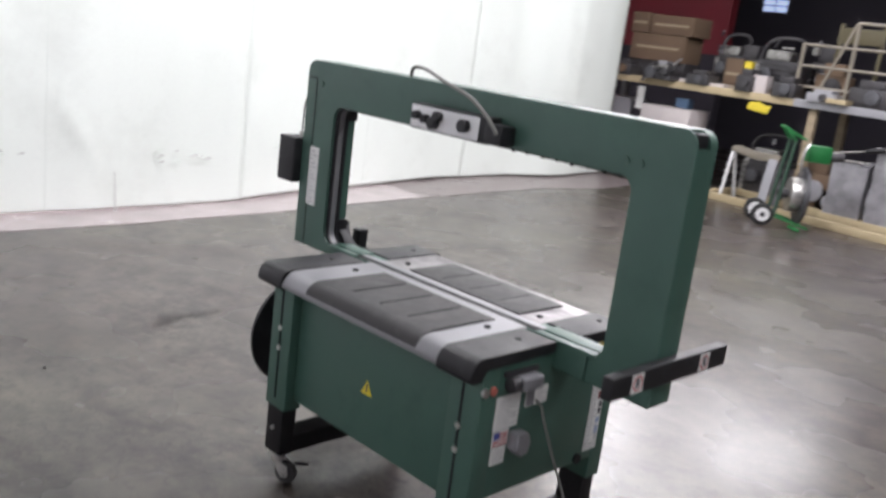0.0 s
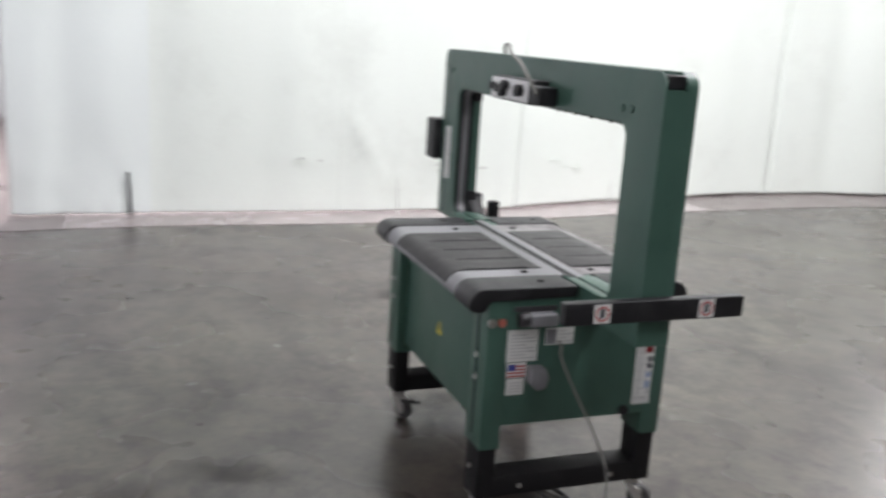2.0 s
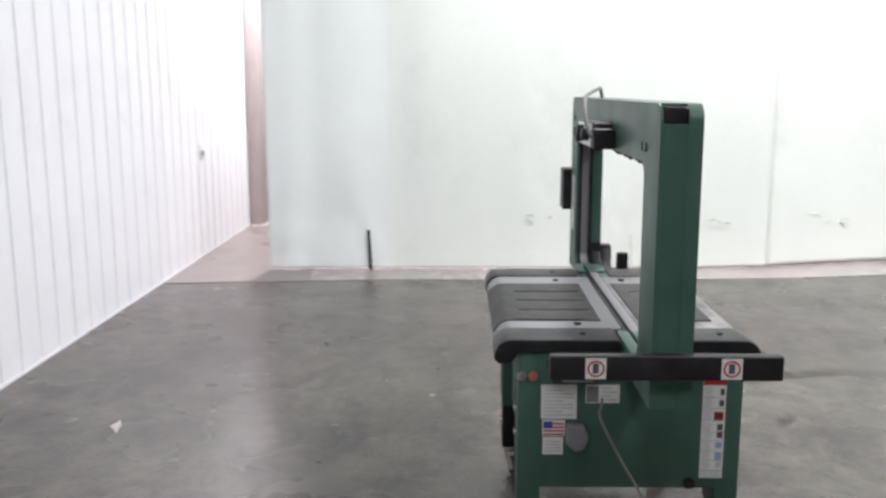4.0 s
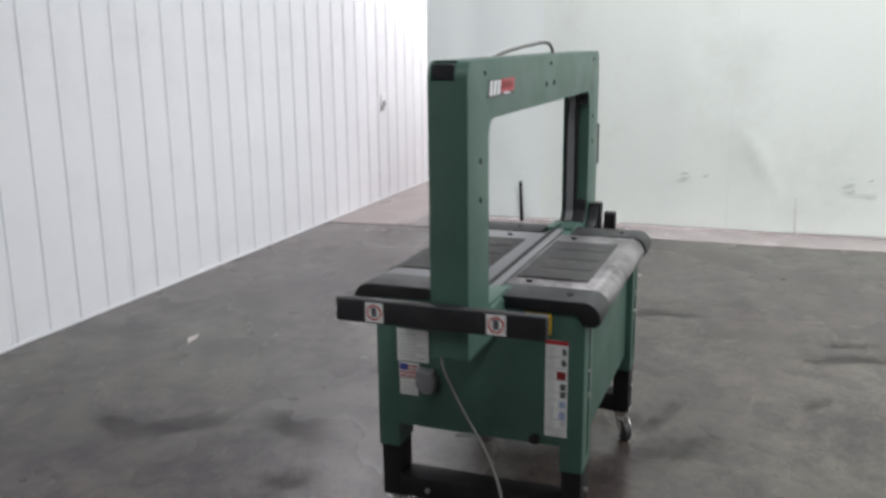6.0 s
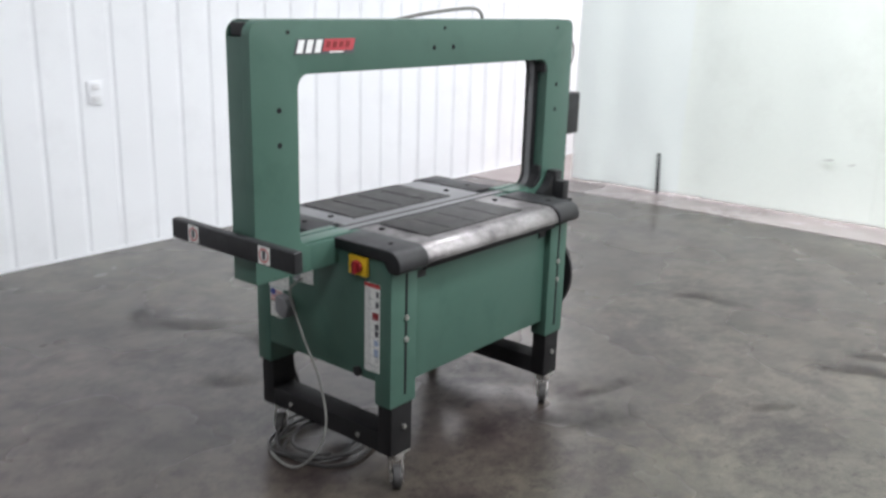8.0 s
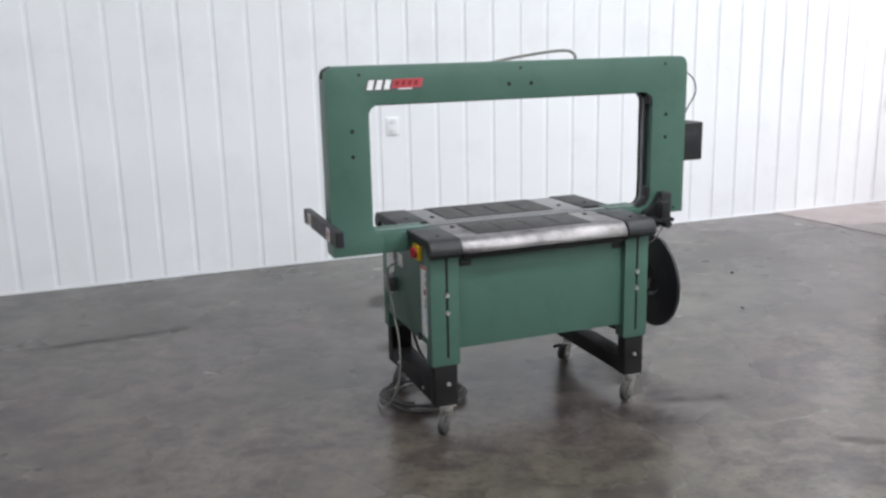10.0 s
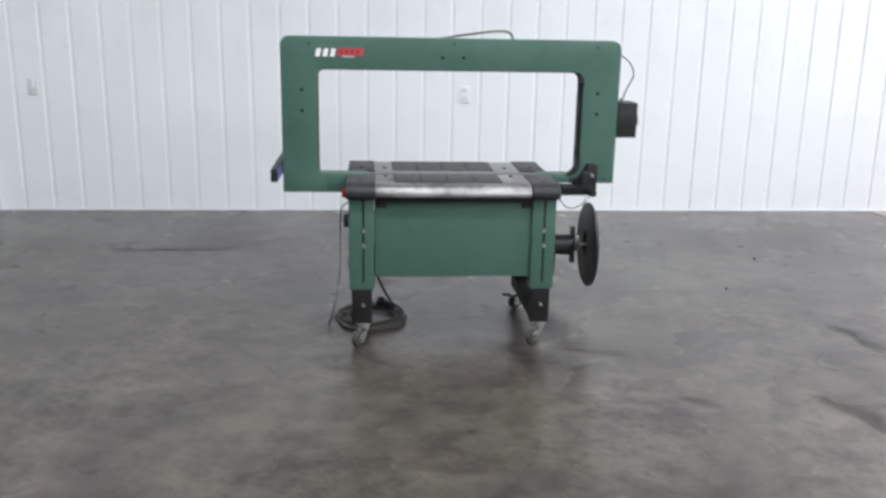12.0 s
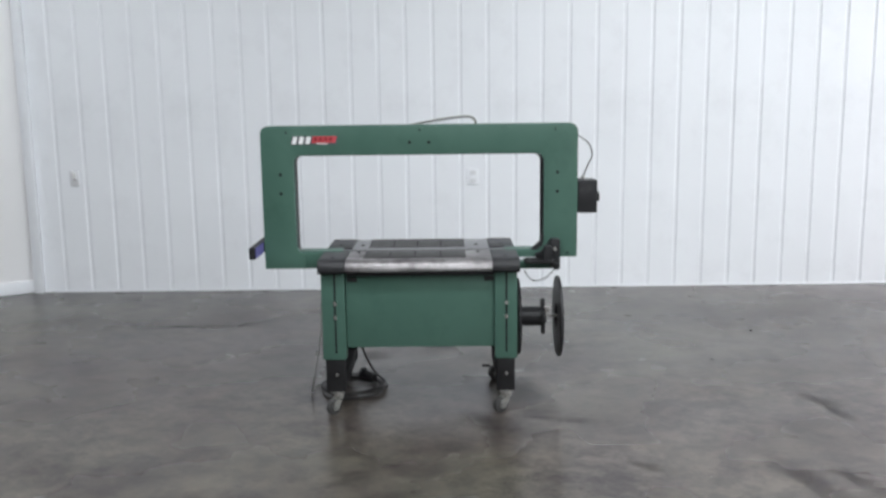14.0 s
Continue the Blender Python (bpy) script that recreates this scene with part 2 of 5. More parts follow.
CABLE = mat("grey_cable", (0.2, 0.2, 0.188), 0.5, vary=0.15, scale=20)
CABLE_BLACK = mat("black_cable", (0.028, 0.026, 0.026), 0.5, vary=0.2, scale=20)
PAPER = mat("label_paper", (0.72, 0.72, 0.7), 0.5, vary=0.06, scale=20)
PRINT = mat("label_print", (0.08, 0.08, 0.09), 0.6, vary=0.2)
PRINT_GREY = mat("label_print_grey", (0.5, 0.5, 0.5), 0.6, vary=0.2)
RED = mat("red_print", (0.42, 0.025, 0.03), 0.4, vary=0.1, scale=20)
DARK_RED = mat("dark_red_print", (0.2, 0.012, 0.016), 0.45, vary=0.12, scale=20)
BLUE = mat("blue_print", (0.05, 0.07, 0.3), 0.4, vary=0.1, scale=20)
PRINT_BLUE = mat("label_print_blue", (0.3, 0.36, 0.5), 0.5, vary=0.1)
KNOB_RED = mat("red_knob_plastic", (0.26, 0.014, 0.018), 0.45, vary=0.12, scale=20)
HOSE = mat("grey_hose", (0.17, 0.17, 0.155), 0.55, vary=0.15, scale=20)
YELLOW = mat("yellow_plastic", (0.75, 0.47, 0.02), 0.4, vary=0.08, scale=20)
TRI_YELLOW = mat("yellow_sticker", (0.7, 0.56, 0.04), 0.4, vary=0.08, scale=20)
WHITE_PLASTIC = mat("white_plastic", (0.74, 0.74, 0.74), 0.4, vary=0.05, scale=20)
GREY_METAL = mat("grey_cabinet_paint", (0.3, 0.3, 0.32), 0.45, vary=0.1, scale=3, spots=(0.18, 0.17, 0.17), spot_amount=0.4)
COLUMN = mat("column_primer", (0.42, 0.36, 0.36), 0.6, vary=0.12, scale=4)
TIMBER = mat("pale_timber", (0.43, 0.35, 0.215), 0.6, vary=0.2, scale=4, fine=40, stretch=(0.3, 3, 3), bump=0.2)
PLANK = mat("old_plank", (0.3, 0.24, 0.16), 0.65, vary=0.25, scale=3, fine=40, stretch=(0.3, 3, 3), bump=0.25)
CARD = mat("cardboard", (0.14, 0.092, 0.058), 0.75, vary=0.1, scale=5, fine=60, bump=0.1)
CARD_DULL = mat("dull_carton", (0.2, 0.165, 0.15), 0.75, vary=0.15, scale=4, fine=60, bump=0.1)
CARD_PALE = mat("pale_carton", (0.56, 0.51, 0.5), 0.7, vary=0.1, scale=4)
DARK_METAL = mat("dark_machine_metal", (0.055, 0.052, 0.056), 0.4, metal=0.3, vary=0.3, scale=6)
BRIGHT_METAL = mat("scuffed_bright_metal", (0.34, 0.33, 0.32), 0.35, metal=0.85, vary=0.35, scale=14, spots=(0.08, 0.07, 0.06), spot_scale=9, spot_amount=0.8)
COIL_STEEL = mat("oiled_strap_steel", (0.1, 0.1, 0.11), 0.4, metal=0.5, vary=0.2, scale=20)
BLUE_BOX = mat("blue_carton", (0.1, 0.17, 0.28), 0.6, vary=0.15, scale=8)
FADED_RED = mat("faded_red_print", (0.42, 0.05, 0.065), 0.45, vary=0.1, scale=40)
OLIVE = mat("olive_board", (0.1, 0.085, 0.045), 0.6, vary=0.2, scale=5)
FILM = mat("grey_wrap_film", (0.24, 0.235, 0.25), 0.28, vary=0.2, scale=7, spots=(0.36, 0.36, 0.37), spot_scale=5, spot_amount=0.5, bump=0.1)
CREAM = mat("cream_frame_paint", (0.23, 0.205, 0.165), 0.45, vary=0.1, scale=6)
DARK_WALL = mat("dark_far_wall", (0.038, 0.034, 0.046), 0.8, vary=0.2, scale=1.5)
RED_WALL = mat("red_far_panel", (0.19, 0.016, 0.026), 0.6, vary=0.15, scale=1.5)
CART_GREEN = mat("green_cart_paint", (0.015, 0.15, 0.04), 0.4, vary=0.12, scale=8)
CART_DARK = mat("dark_green_frame_paint", (0.03, 0.07, 0.045), 0.4, vary=0.15, scale=10)
TYRE = mat("black_tyre", (0.02, 0.02, 0.02), 0.7, vary=0.2, scale=30)
GLASS_LIGHT = glow("daylit_pane", (0.45, 0.55, 0.8), 1.0)
TUBE_GLOW = glow("lamp_diffuser", (0.95, 1.0, 0.98), 6.0)

# ---- mesh helpers ----
WORLD_AT = {}
SHIFT = Vector((0, 0, 0))


def box(bm, x0, x1, y0, y1, z0, z1):
    v = [bm.verts.new(p) for p in ((x0, y0, z0), (x1, y0, z0), (x1, y1, z0), (x0, y1, z0), (x0, y0, z1), (x1, y0, z1), (x1, y1, z1), (x0, y1, z1))]
    for f in ((3, 2, 1, 0), (4, 5, 6, 7), (0, 1, 5, 4), (1, 2, 6, 5), (2, 3, 7, 6), (3, 0, 4, 7)):
        bm.faces.new([v[i] for i in f])
    return v


def rod(bm, a, b, r, r2=None, seg=16):
    """A solid round bar from a to b."""
    a, b = Vector(a), Vector(b)
    m = Matrix.Translation((a + b) / 2) @ (b - a).to_track_quat("Z", "Y").to_matrix().to_4x4()
    bmesh.ops.create_cone(bm, cap_ends=True, segments=seg, radius1=r, radius2=r if r2 is None else r2, depth=(b - a).length, matrix=m)


def prism(bm, pts, axis, lo, hi):
    """A closed outline in the plane across axis, drawn out from lo to hi. Outline pairs are the other two axes in order."""
    def at(p, h):
        return {"x": (h, p[0], p[1]), "y": (p[0], h, p[1]), "z": (p[0], p[1], h)}[axis]
    a = [bm.verts.new(at(p, lo)) for p in pts]
    b = [bm.verts.new(at(p, hi)) for p in pts]
    n = len(pts)
    bm.faces.new(a)
    bm.faces.new(b[::-1])
    for i in range(n):
        bm.faces.new((a[i], b[i], b[(i + 1) % n], a[(i + 1) % n]))


def rounded(x0, x1, z0, z1, r, seg=6):
    """A rectangle's outline with round corners; r is one radius or four, from the low corner counterclockwise."""
    rs = r if isinstance(r, tuple) else (r,) * 4
    out = []
    for (cx, cz, a0), q in zip(((x0, z0, 180), (x1, z0, 270), (x1, z1, 0), (x0, z1, 90)), rs):
        sx, sz = (1 if cx == x0 else -1), (1 if cz == z0 else -1)
        for i in range(seg + 1):
            a = radians(a0 + 90 * i / seg)
            out.append((cx + sx * q + q * math.cos(a), cz + sz * q + q * math.sin(a)))
    return out


def ring_prism(bm, outer, inner, lo, hi):
    """A flat ring between two outlines in the xz plane, drawn out along y."""
    edges = []
    for loop in (outer, inner):
        vs = [bm.verts.new((p[0], lo, p[1])) for p in loop]
        edges += [bm.edges.new((vs[i], vs[(i + 1) % len(vs)])) for i in range(len(vs))]
    made = bmesh.ops.triangle_fill(bm, edges=edges, use_beauty=True)
    faces = [g for g in made["geom"] if isinstance(g, bmesh.types.BMFace)]
    ext = bmesh.ops.extrude_face_region(bm, geom=faces)
    bmesh.ops.translate(bm, verts=[g for g in ext["geom"] if isinstance(g, bmesh.types.BMVert)], vec=(0, hi - lo, 0))


def tube(bm, pts, r, seg=8):
    """A round cable along smooth points."""
    pts = [Vector(p) for p in pts]
    fine = []
    for i in range(len(pts) - 1):
        p0, p1, p2, p3 = pts[max(i - 1, 0)], pts[i], pts[i + 1], pts[min(i + 2, len(pts) - 1)]
        for k in range(6):
            t = k / 6
            fine.append(0.5 * (2 * p1 + (p2 - p0) * t + (2 * p0 - 5 * p1 + 4 * p2 - p3) * t * t + (3 * p1 - p0 - 3 * p2 + p3) * t ** 3))
    fine.append(pts[-1])
    rings, side = [], None
    for i, p in enumerate(fine):
        d = (fine[min(i + 1, len(fine) - 1)] - fine[max(i - 1, 0)]).normalized()
        side = d.orthogonal().normalized() if side is None else (side - d * side.dot(d)).normalized()
        up = d.cross(side)
        rings.append([bm.verts.new(p + r * (side * math.cos(2 * math.pi * k / seg) + up * math.sin(2 * math.pi * k / seg))) for k in range(seg)])
    for a, b in zip(rings, rings[1:]):
        for k in range(seg):
            bm.faces.new((a[k], a[(k + 1) % seg], b[(k + 1) % seg], b[k]))
    bm.faces.new(rings[0][::-1])
    bm.faces.new(rings[-1])


def part(name, bm, material, parent=None, label="", bevel=0.0, seg=2, smooth=35):
    """Links a bmesh as one mesh object, its origin at its middle, under a thing or a part."""
    if bevel:
        bmesh.ops.remove_doubles(bm, verts=bm.verts, dist=1e-5)
        sharp = [e for e in bm.edges if len(e.link_faces) == 2 and e.calc_face_angle(0) > radians(30)]
        bmesh.ops.bevel(bm, geom=sharp, offset=bevel, segments=seg, affect="EDGES", profile=0.6, clamp_overlap=True)
    bmesh.ops.recalc_face_normals(bm, faces=bm.faces)
    lo = Vector([min(v.co[i] for v in bm.verts) for i in range(3)])
    hi = Vector([max(v.co[i] for v in bm.verts) for i in range(3)])
    mid = (lo + hi) / 2
    bmesh.ops.translate(bm, verts=bm.verts, vec=-mid)
    me = bpy.data.meshes.new(name)
    bm.to_mesh(me)
    bm.free()
    me.materials.append(material)
    me.shade_smooth()
    me.set_sharp_from_angle(angle=radians(smooth))
    ob = new(name, me)
    mid = mid + SHIFT
    ob.location = mid
    WORLD_AT[ob] = mid
    if parent is not None:
        ob.parent = parent
        ob.matrix_parent_inverse = Matrix.Translation(-WORLD_AT[parent])
    if label:
        ob["label"] = label
    return ob


def box_part(name, dims, material, parent=None, label="", bevel=0.002, seg=2):
    bm = bmesh.new()
    box(bm, *dims)
    return part(name, bm, material, parent, label, bevel, seg)


def rod_part(name, a, b, r, material, parent=None, label="", bevel=0.0, seg=20, r2=None):
    bm = bmesh.new()
    rod(bm, a, b, r, r2, seg)
    return part(name, bm, material, parent, label, bevel)


def thing(name, at, label, category, group=""):
    """An Empty at the thing's base, which carries its parts."""
    ob = new(name)
    ob.location = Vector(at) + SHIFT
    ob.empty_display_size = 0.1
    WORLD_AT[ob] = Vector(at) + SHIFT
    return tagged(ob, label, category, group)


def setting(ob, label, category):
    return tagged(ob, label, category, kind="structure")

# ---- the hall ----
WALL_Y = -0.745
floor = setting(box_part("floor", (-16, 9, -2.5, 19, -0.2, 0.0), CONCRETE, bevel=0), "worn grey sealed concrete floor with dark scuffs", "floor")

bm = bmesh.new()
bmesh.ops.create_grid(bm, x_segments=1, y_segments=1, size=0.5, matrix=Matrix.Translation((-10.78, 0.1, 0.0022)) @ Matrix.Diagonal((8.36, 1.66, 1, 1)))
setting(part("pavement_passage", bm, DULL_FLOOR), "dull painted floor of the passage beside the curtain", "floor")

# the curtain's line on the floor, as it swings back towards the store
LINE = [(0.0, -6.5), (1.2, -6.52), (3.2, -6.53), (4.4, -6.64), (5.4, -6.9), (6.4, -7.08), (7.5, -7.28), (8.7, -7.33), (9.45, -7.18), (9.75, -7.18), (10.87, -7.33)]


def curtain_x(y):
    for (ya, xa), (yb, xb) in zip(LINE, LINE[1:]):
        if y <= yb:
            return xa + (xb - xa) * (y - ya) / (yb - ya)
    return LINE[-1][1]


bm = bmesh.new()
vs = []
for i in range(41):
    y = -0.742 + i * 0.29
    x = curtain_x(max(y, 0))
    wide = 0.45 + 0.14 * max(0, 0.9 - y) / 1.6 + max(0, min(0.3, 0.09 * (y - 4)))
    vs.append((bm.verts.new((x - 0.12, y, 0.004)), bm.verts.new((x + wide + 0.02 * noise.noise((y * 3, 0, 0)), y, 0.004))))
ends = [(tuple(a.co), tuple(b.co)) for a, b in vs]
bm.free()
# same paint stepped in tone: the paler pieces carry the lamp's sheen
for lo, hi, m, lb in ((0, 4, DULL_FLOOR, "worn painted strip end at the passage, toned without the lamp sheen"), (4, 9, MID_FLOOR, "painted strip of floor by the curtain, half the lamp sheen in its tone"), (9, 25, PALE_FLOOR, "pale worn painted strip along the curtain, lamp sheen in its tone"), (25, 40, DULL_FLOOR, "dirty worn end of the painted floor strip")):
    bm = bmesh.new()
    row = [[bm.verts.new(p) for p in (a, b, (b[0], b[1], 0.0), (a[0], a[1], 0.0))] for a, b in ends[lo:hi + 1]]
    for a, b in zip(row, row[1:]):
        for k in range(4):
            bm.faces.new((a[k], a[(k + 1) % 4], b[(k + 1) % 4], b[k]))
    bm.faces.new(row[0])
    bm.faces.new(row[-1][::-1])
    setting(part("pavement_strip", bm, m), lb, "floor strip")

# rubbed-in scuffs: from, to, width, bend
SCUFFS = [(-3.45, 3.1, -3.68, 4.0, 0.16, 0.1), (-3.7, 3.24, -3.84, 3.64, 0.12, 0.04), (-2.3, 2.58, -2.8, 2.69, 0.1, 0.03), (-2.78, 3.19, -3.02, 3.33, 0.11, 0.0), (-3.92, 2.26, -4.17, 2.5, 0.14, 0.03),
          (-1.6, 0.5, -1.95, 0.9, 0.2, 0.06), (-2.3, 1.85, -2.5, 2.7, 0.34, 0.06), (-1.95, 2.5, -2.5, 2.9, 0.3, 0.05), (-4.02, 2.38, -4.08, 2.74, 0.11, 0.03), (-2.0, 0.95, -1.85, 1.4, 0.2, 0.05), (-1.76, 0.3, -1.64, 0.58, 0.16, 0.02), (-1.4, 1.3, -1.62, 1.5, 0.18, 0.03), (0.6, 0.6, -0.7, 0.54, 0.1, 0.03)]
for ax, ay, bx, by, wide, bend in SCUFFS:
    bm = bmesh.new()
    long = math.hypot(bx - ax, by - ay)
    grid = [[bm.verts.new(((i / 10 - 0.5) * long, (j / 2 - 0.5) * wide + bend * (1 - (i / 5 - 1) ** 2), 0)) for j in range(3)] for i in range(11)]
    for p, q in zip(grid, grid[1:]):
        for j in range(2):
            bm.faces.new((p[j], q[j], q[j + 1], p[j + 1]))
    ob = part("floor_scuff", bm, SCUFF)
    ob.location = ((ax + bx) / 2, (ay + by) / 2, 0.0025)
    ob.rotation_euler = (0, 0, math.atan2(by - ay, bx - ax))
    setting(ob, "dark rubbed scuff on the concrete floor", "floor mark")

wall_south = setting(box_part("wall_south", (-15, 1.82, WALL_Y - 0.2, WALL_Y - 0.03, 0, 4.9), PLASTER, bevel=0), "white ribbed metal panel wall behind the machine", "wall")
RIB = 0.2365


def ribbed_panel():
    """One sheet, four ribs wide: flat pans between narrow raised ribs."""
    bm = bmesh.new()
    out = []
    for k in range(4):
        x = k * RIB
        out += [(x + (0.0004 if k == 0 else 0), -0.03 if k == 0 else 0.0)] + ([(x + 0.0004, 0.0)] if k == 0 else [])
        out += [(x + RIB - 0.045, 0.0), (x + RIB - 0.037, -0.008), (x + RIB - 0.016, -0.008), (x + RIB - 0.008, 0.0)]
    out += [(4 * RIB - 0.0004, 0.0), (4 * RIB - 0.0004, -0.03)]
    prism(bm, out, "z", 0.02, 4.9)
    bmesh.ops.recalc_face_normals(bm, faces=bm.faces)
    me = bpy.data.meshes.new("panel")
    bm.to_mesh(me)
    bm.free()
    me.materials.append(PANEL_WHITE)
    return me


sheet = ribbed_panel()
for k in range(18):
    ob = new("panel", sheet)
    ob.location = (1.4715 - 4 * RIB * (k + 1), WALL_Y, 0)
    ob.parent = wall_south
    ob.matrix_parent_inverse = Matrix.Translation(-WORLD_AT[wall_south])
setting(box_part("baseboard", (-15, 1.69, WALL_Y - 0.03, WALL_Y + 0.003, 0, 0.02), PANEL_WHITE, bevel=0.001), "thin white base flashing along the ribbed wall", "baseboard")

setting(box_part("wall_filler", (1.4722, 1.76, WALL_Y - 0.03, WALL_Y - 0.002, 0, 4.9), PANEL_WHITE, bevel=0), "flat white end sheet of the ribbed wall", "wall")
# white partition that runs off at an angle from the ribbed wall
def slab(name, a, b, thick, z0, z1, m, bevel):
    a, b = Vector(a), Vector(b)
    n = Vector((b.y - a.y, a.x - b.x)).normalized() * thick
    bm = bmesh.new()
    prism(bm, [tuple(a), tuple(b), tuple(b + n), tuple(a + n)], "z", z0, z1)
    return part(name, bm, m, None, "", bevel)


setting(slab("wall_east", (1.72, -0.76), (4.4, 1.03), 0.14, 0.11, 4.9, PLASTER, 0.004), "smooth white partition beside the ribbed wall", "wall")
setting(slab("baseboard_east", (1.7, -0.745), (4.4, 1.06), 0.18, 0.0, 0.11, PANEL_WHITE, 0.015), "white kerb under the partition", "baseboard")
setting(box_part("trim", (1.64, 1.72, WALL_Y + 0.002, WALL_Y + 0.05, 0.0, 4.9), PANEL_WHITE, bevel=0.006), "white corner trim between partition and ribbed wall", "trim")
# unseen closing walls, made dark to cut the fill on the machine's end
setting(box_part("unseen_wall_return", (4.36, 8.6, 0.9, 1.05, 0, 4.9), DARK_WALL, bevel=0), "unseen wall, coloured dark to cut fill light", "wall")
setting(box_part("unseen_wall_far_east", (8.6, 8.8, 0.9, 18.2, 0, 4.9), DARK_WALL, bevel=0), "unseen wall, coloured dark to cut fill light", "wall")
setting(box_part("wall_west", (-15.2, -15, -1, 18.4, 0, 5.6), PLASTER, bevel=0), "plain white wall at the end of the passage", "wall")
setting(box_part("wall_north", (-15, 8.8, 18.2, 18.4, 0, 5.6), DARK_WALL, bevel=0), "dark far wall of the store", "wall")
setting(box_part("ceiling", (-15, 8.8, -1, 11.6, 4.9, 5.05), CEILING_PAINT, bevel=0), "pale painted ceiling", "ceiling")
setting(box_part("ceiling_store", (-15, 8.8, 11.6, 18.4, 5.6, 5.75), DARK_WALL, bevel=0), "dark ceiling of the store", "ceiling")
setting(box_part("ceiling_edge", (-15, 8.8, 11.6, 11.75, 4.9, 5.6), CEILING_PAINT, bevel=0), "step in the ceiling", "ceiling")

# unseen fittings built round the added lamps
for lx, ly, lw in LAMPS:
    lamp = thing("added_ceiling_light", (lx, ly, 4.9), "unseen white troffer added below the ceiling", "ceiling light", "hall lights")
    box_part("housing", (lx - 0.68, lx + 0.68, ly - 0.29, ly + 0.29, 4.68, 4.78), WHITE_PLASTIC, lamp)
    box_part("diffuser", (lx - 0.62, lx + 0.62, ly - 0.25, ly + 0.25, 4.655, 4.68), TUBE_GLOW, lamp, "glowing diffuser")
    for dx in (-0.5, 0.5):
        rod_part("hanger", (lx + dx, ly, 4.78), (lx + dx, ly, 4.9), 0.008, ZINC, lamp)

# steel column against the passage wall
column = thing("steel_column", (-9.2, WALL_Y + 0.1, 0), "grey primed steel column against the ribbed wall", "column")
for a, b, c, d in ((-9.35, -9.33, 0.012, 0.15), (-9.07, -9.05, 0.012, 0.15), (-9.33, -9.07, 0.13, 0.15)):
    box_part("web" if b - a > 0.1 else "flange", (a, b, WALL_Y + c, WALL_Y + d, 0.012, 4.9), COLUMN, column)
box_part("base_plate", (-9.41, -8.99, WALL_Y + 0.014, WALL_Y + 0.2, 0, 0.012), COLUMN, column)


# ---- curtain ----
def curtain(name, ya, yb, label, m):
    """A hanging vinyl sheet along the line, with soft vertical folds that flatten near the hem."""
    bm = bmesh.new()
    rows = []
    top = 36 if ya < 1 else 24
    for j in range(top + 1):
        z = 0.02 + 4.8 * (j / top) ** 1.6
        row = []
        nn = int((yb - ya) / (0.035 if ya < 1 else 0.07))
        for i in range(nn + 1):
            y = ya + (yb - ya) * i / nn
            fold = 0.02 * noise.noise((y * 1.3, z * 0.12, 3.1)) + 0.012 * noise.noise((y * 4.3, z * 0.25, 7.7)) + 0.006 * math.sin(y * 9 + z * 0.4)
            e = max(0.0, min(1.0, (1.5 - y) / 0.6))
            fold *= 0.8 + 1.5 * e * e * (3 - 2 * e)
            for seam in SEAMS:                  # slack cloth hangs in a slanting crease from each seam
                d = (y - seam) - (1.0 - z) * 0.62
                if 0.3 < z < 1.05 and y > seam:
                    fold += 0.027 * math.exp(-(d / 0.035) ** 2) * math.sin(math.pi * (z - 0.3) / 0.75)
            fold *= min(1, min(abs(y - q) for q in SEAMS) / 0.12)
            if y < 1.08 and z < 0.75:             # crumpled hem
                fold += 0.022 * noise.noise((y * 7, z * 5, 1.3)) * (1 - z / 0.75) * min(1, (1.08 - y) / 0.1)
            lift = 0.012 * noise.noise((y * 0.9, 1.0, 2.0)) if j == 0 else 0
            row.append(bm.verts.new((curtain_x(y) + fold, y, z + lift)))
        rows.append(row)
    for a, b in zip(rows, rows[1:]):
        for k in range(len(a) - 1):
            bm.faces.new((a[k], a[k + 1], b[k + 1], b[k]))
    ob = part("sheet", bm, m, name, label)
    if ya < 1:                                  # its first metre is a bluer, wrinkled sheet
        ob.data.materials.append(CLOTH_BLUE)
        for f in ob.data.polygons:
            f.material_index = 1 if f.center.y + ob.location.y < 1.08 else 0
    ob.modifiers.new("thickness", "SOLIDIFY").thickness = 0.004
    return ob


SEAMS = (2.65, 4.4, 6.14, 7.9, 9.65)
drape = thing("vinyl_curtain", (-6.8, 5.5, 0), "white translucent vinyl curtain wall hanging to the floor", "curtain")
for ya, yb in ((0.02, 4.4), (4.4, 7.9), (7.9, 10.87)):
    curtain(drape, ya, yb, "sheet with a bluish wrinkled end" if ya < 1 else "", CLOTH)
for y in SEAMS:
    box_part("seam", (curtain_x(y) + 0.002, curtain_x(y) + 0.0055, y - 0.004, y + 0.004, 0.03, 4.8), CLOTH_SEAM, drape)
rod_part("rail", (-6.6, 0, 4.84), (-6.6, 4, 4.84), 0.02, ZINC, drape)
rod_part("rail", (-6.6, 4, 4.84), (-7.28, 7.6, 4.84), 0.02, ZINC, drape)
rod_part("rail", (-7.28, 7.6, 4.84), (-7.28, 10.95, 4.84), 0.02, ZINC, drape)
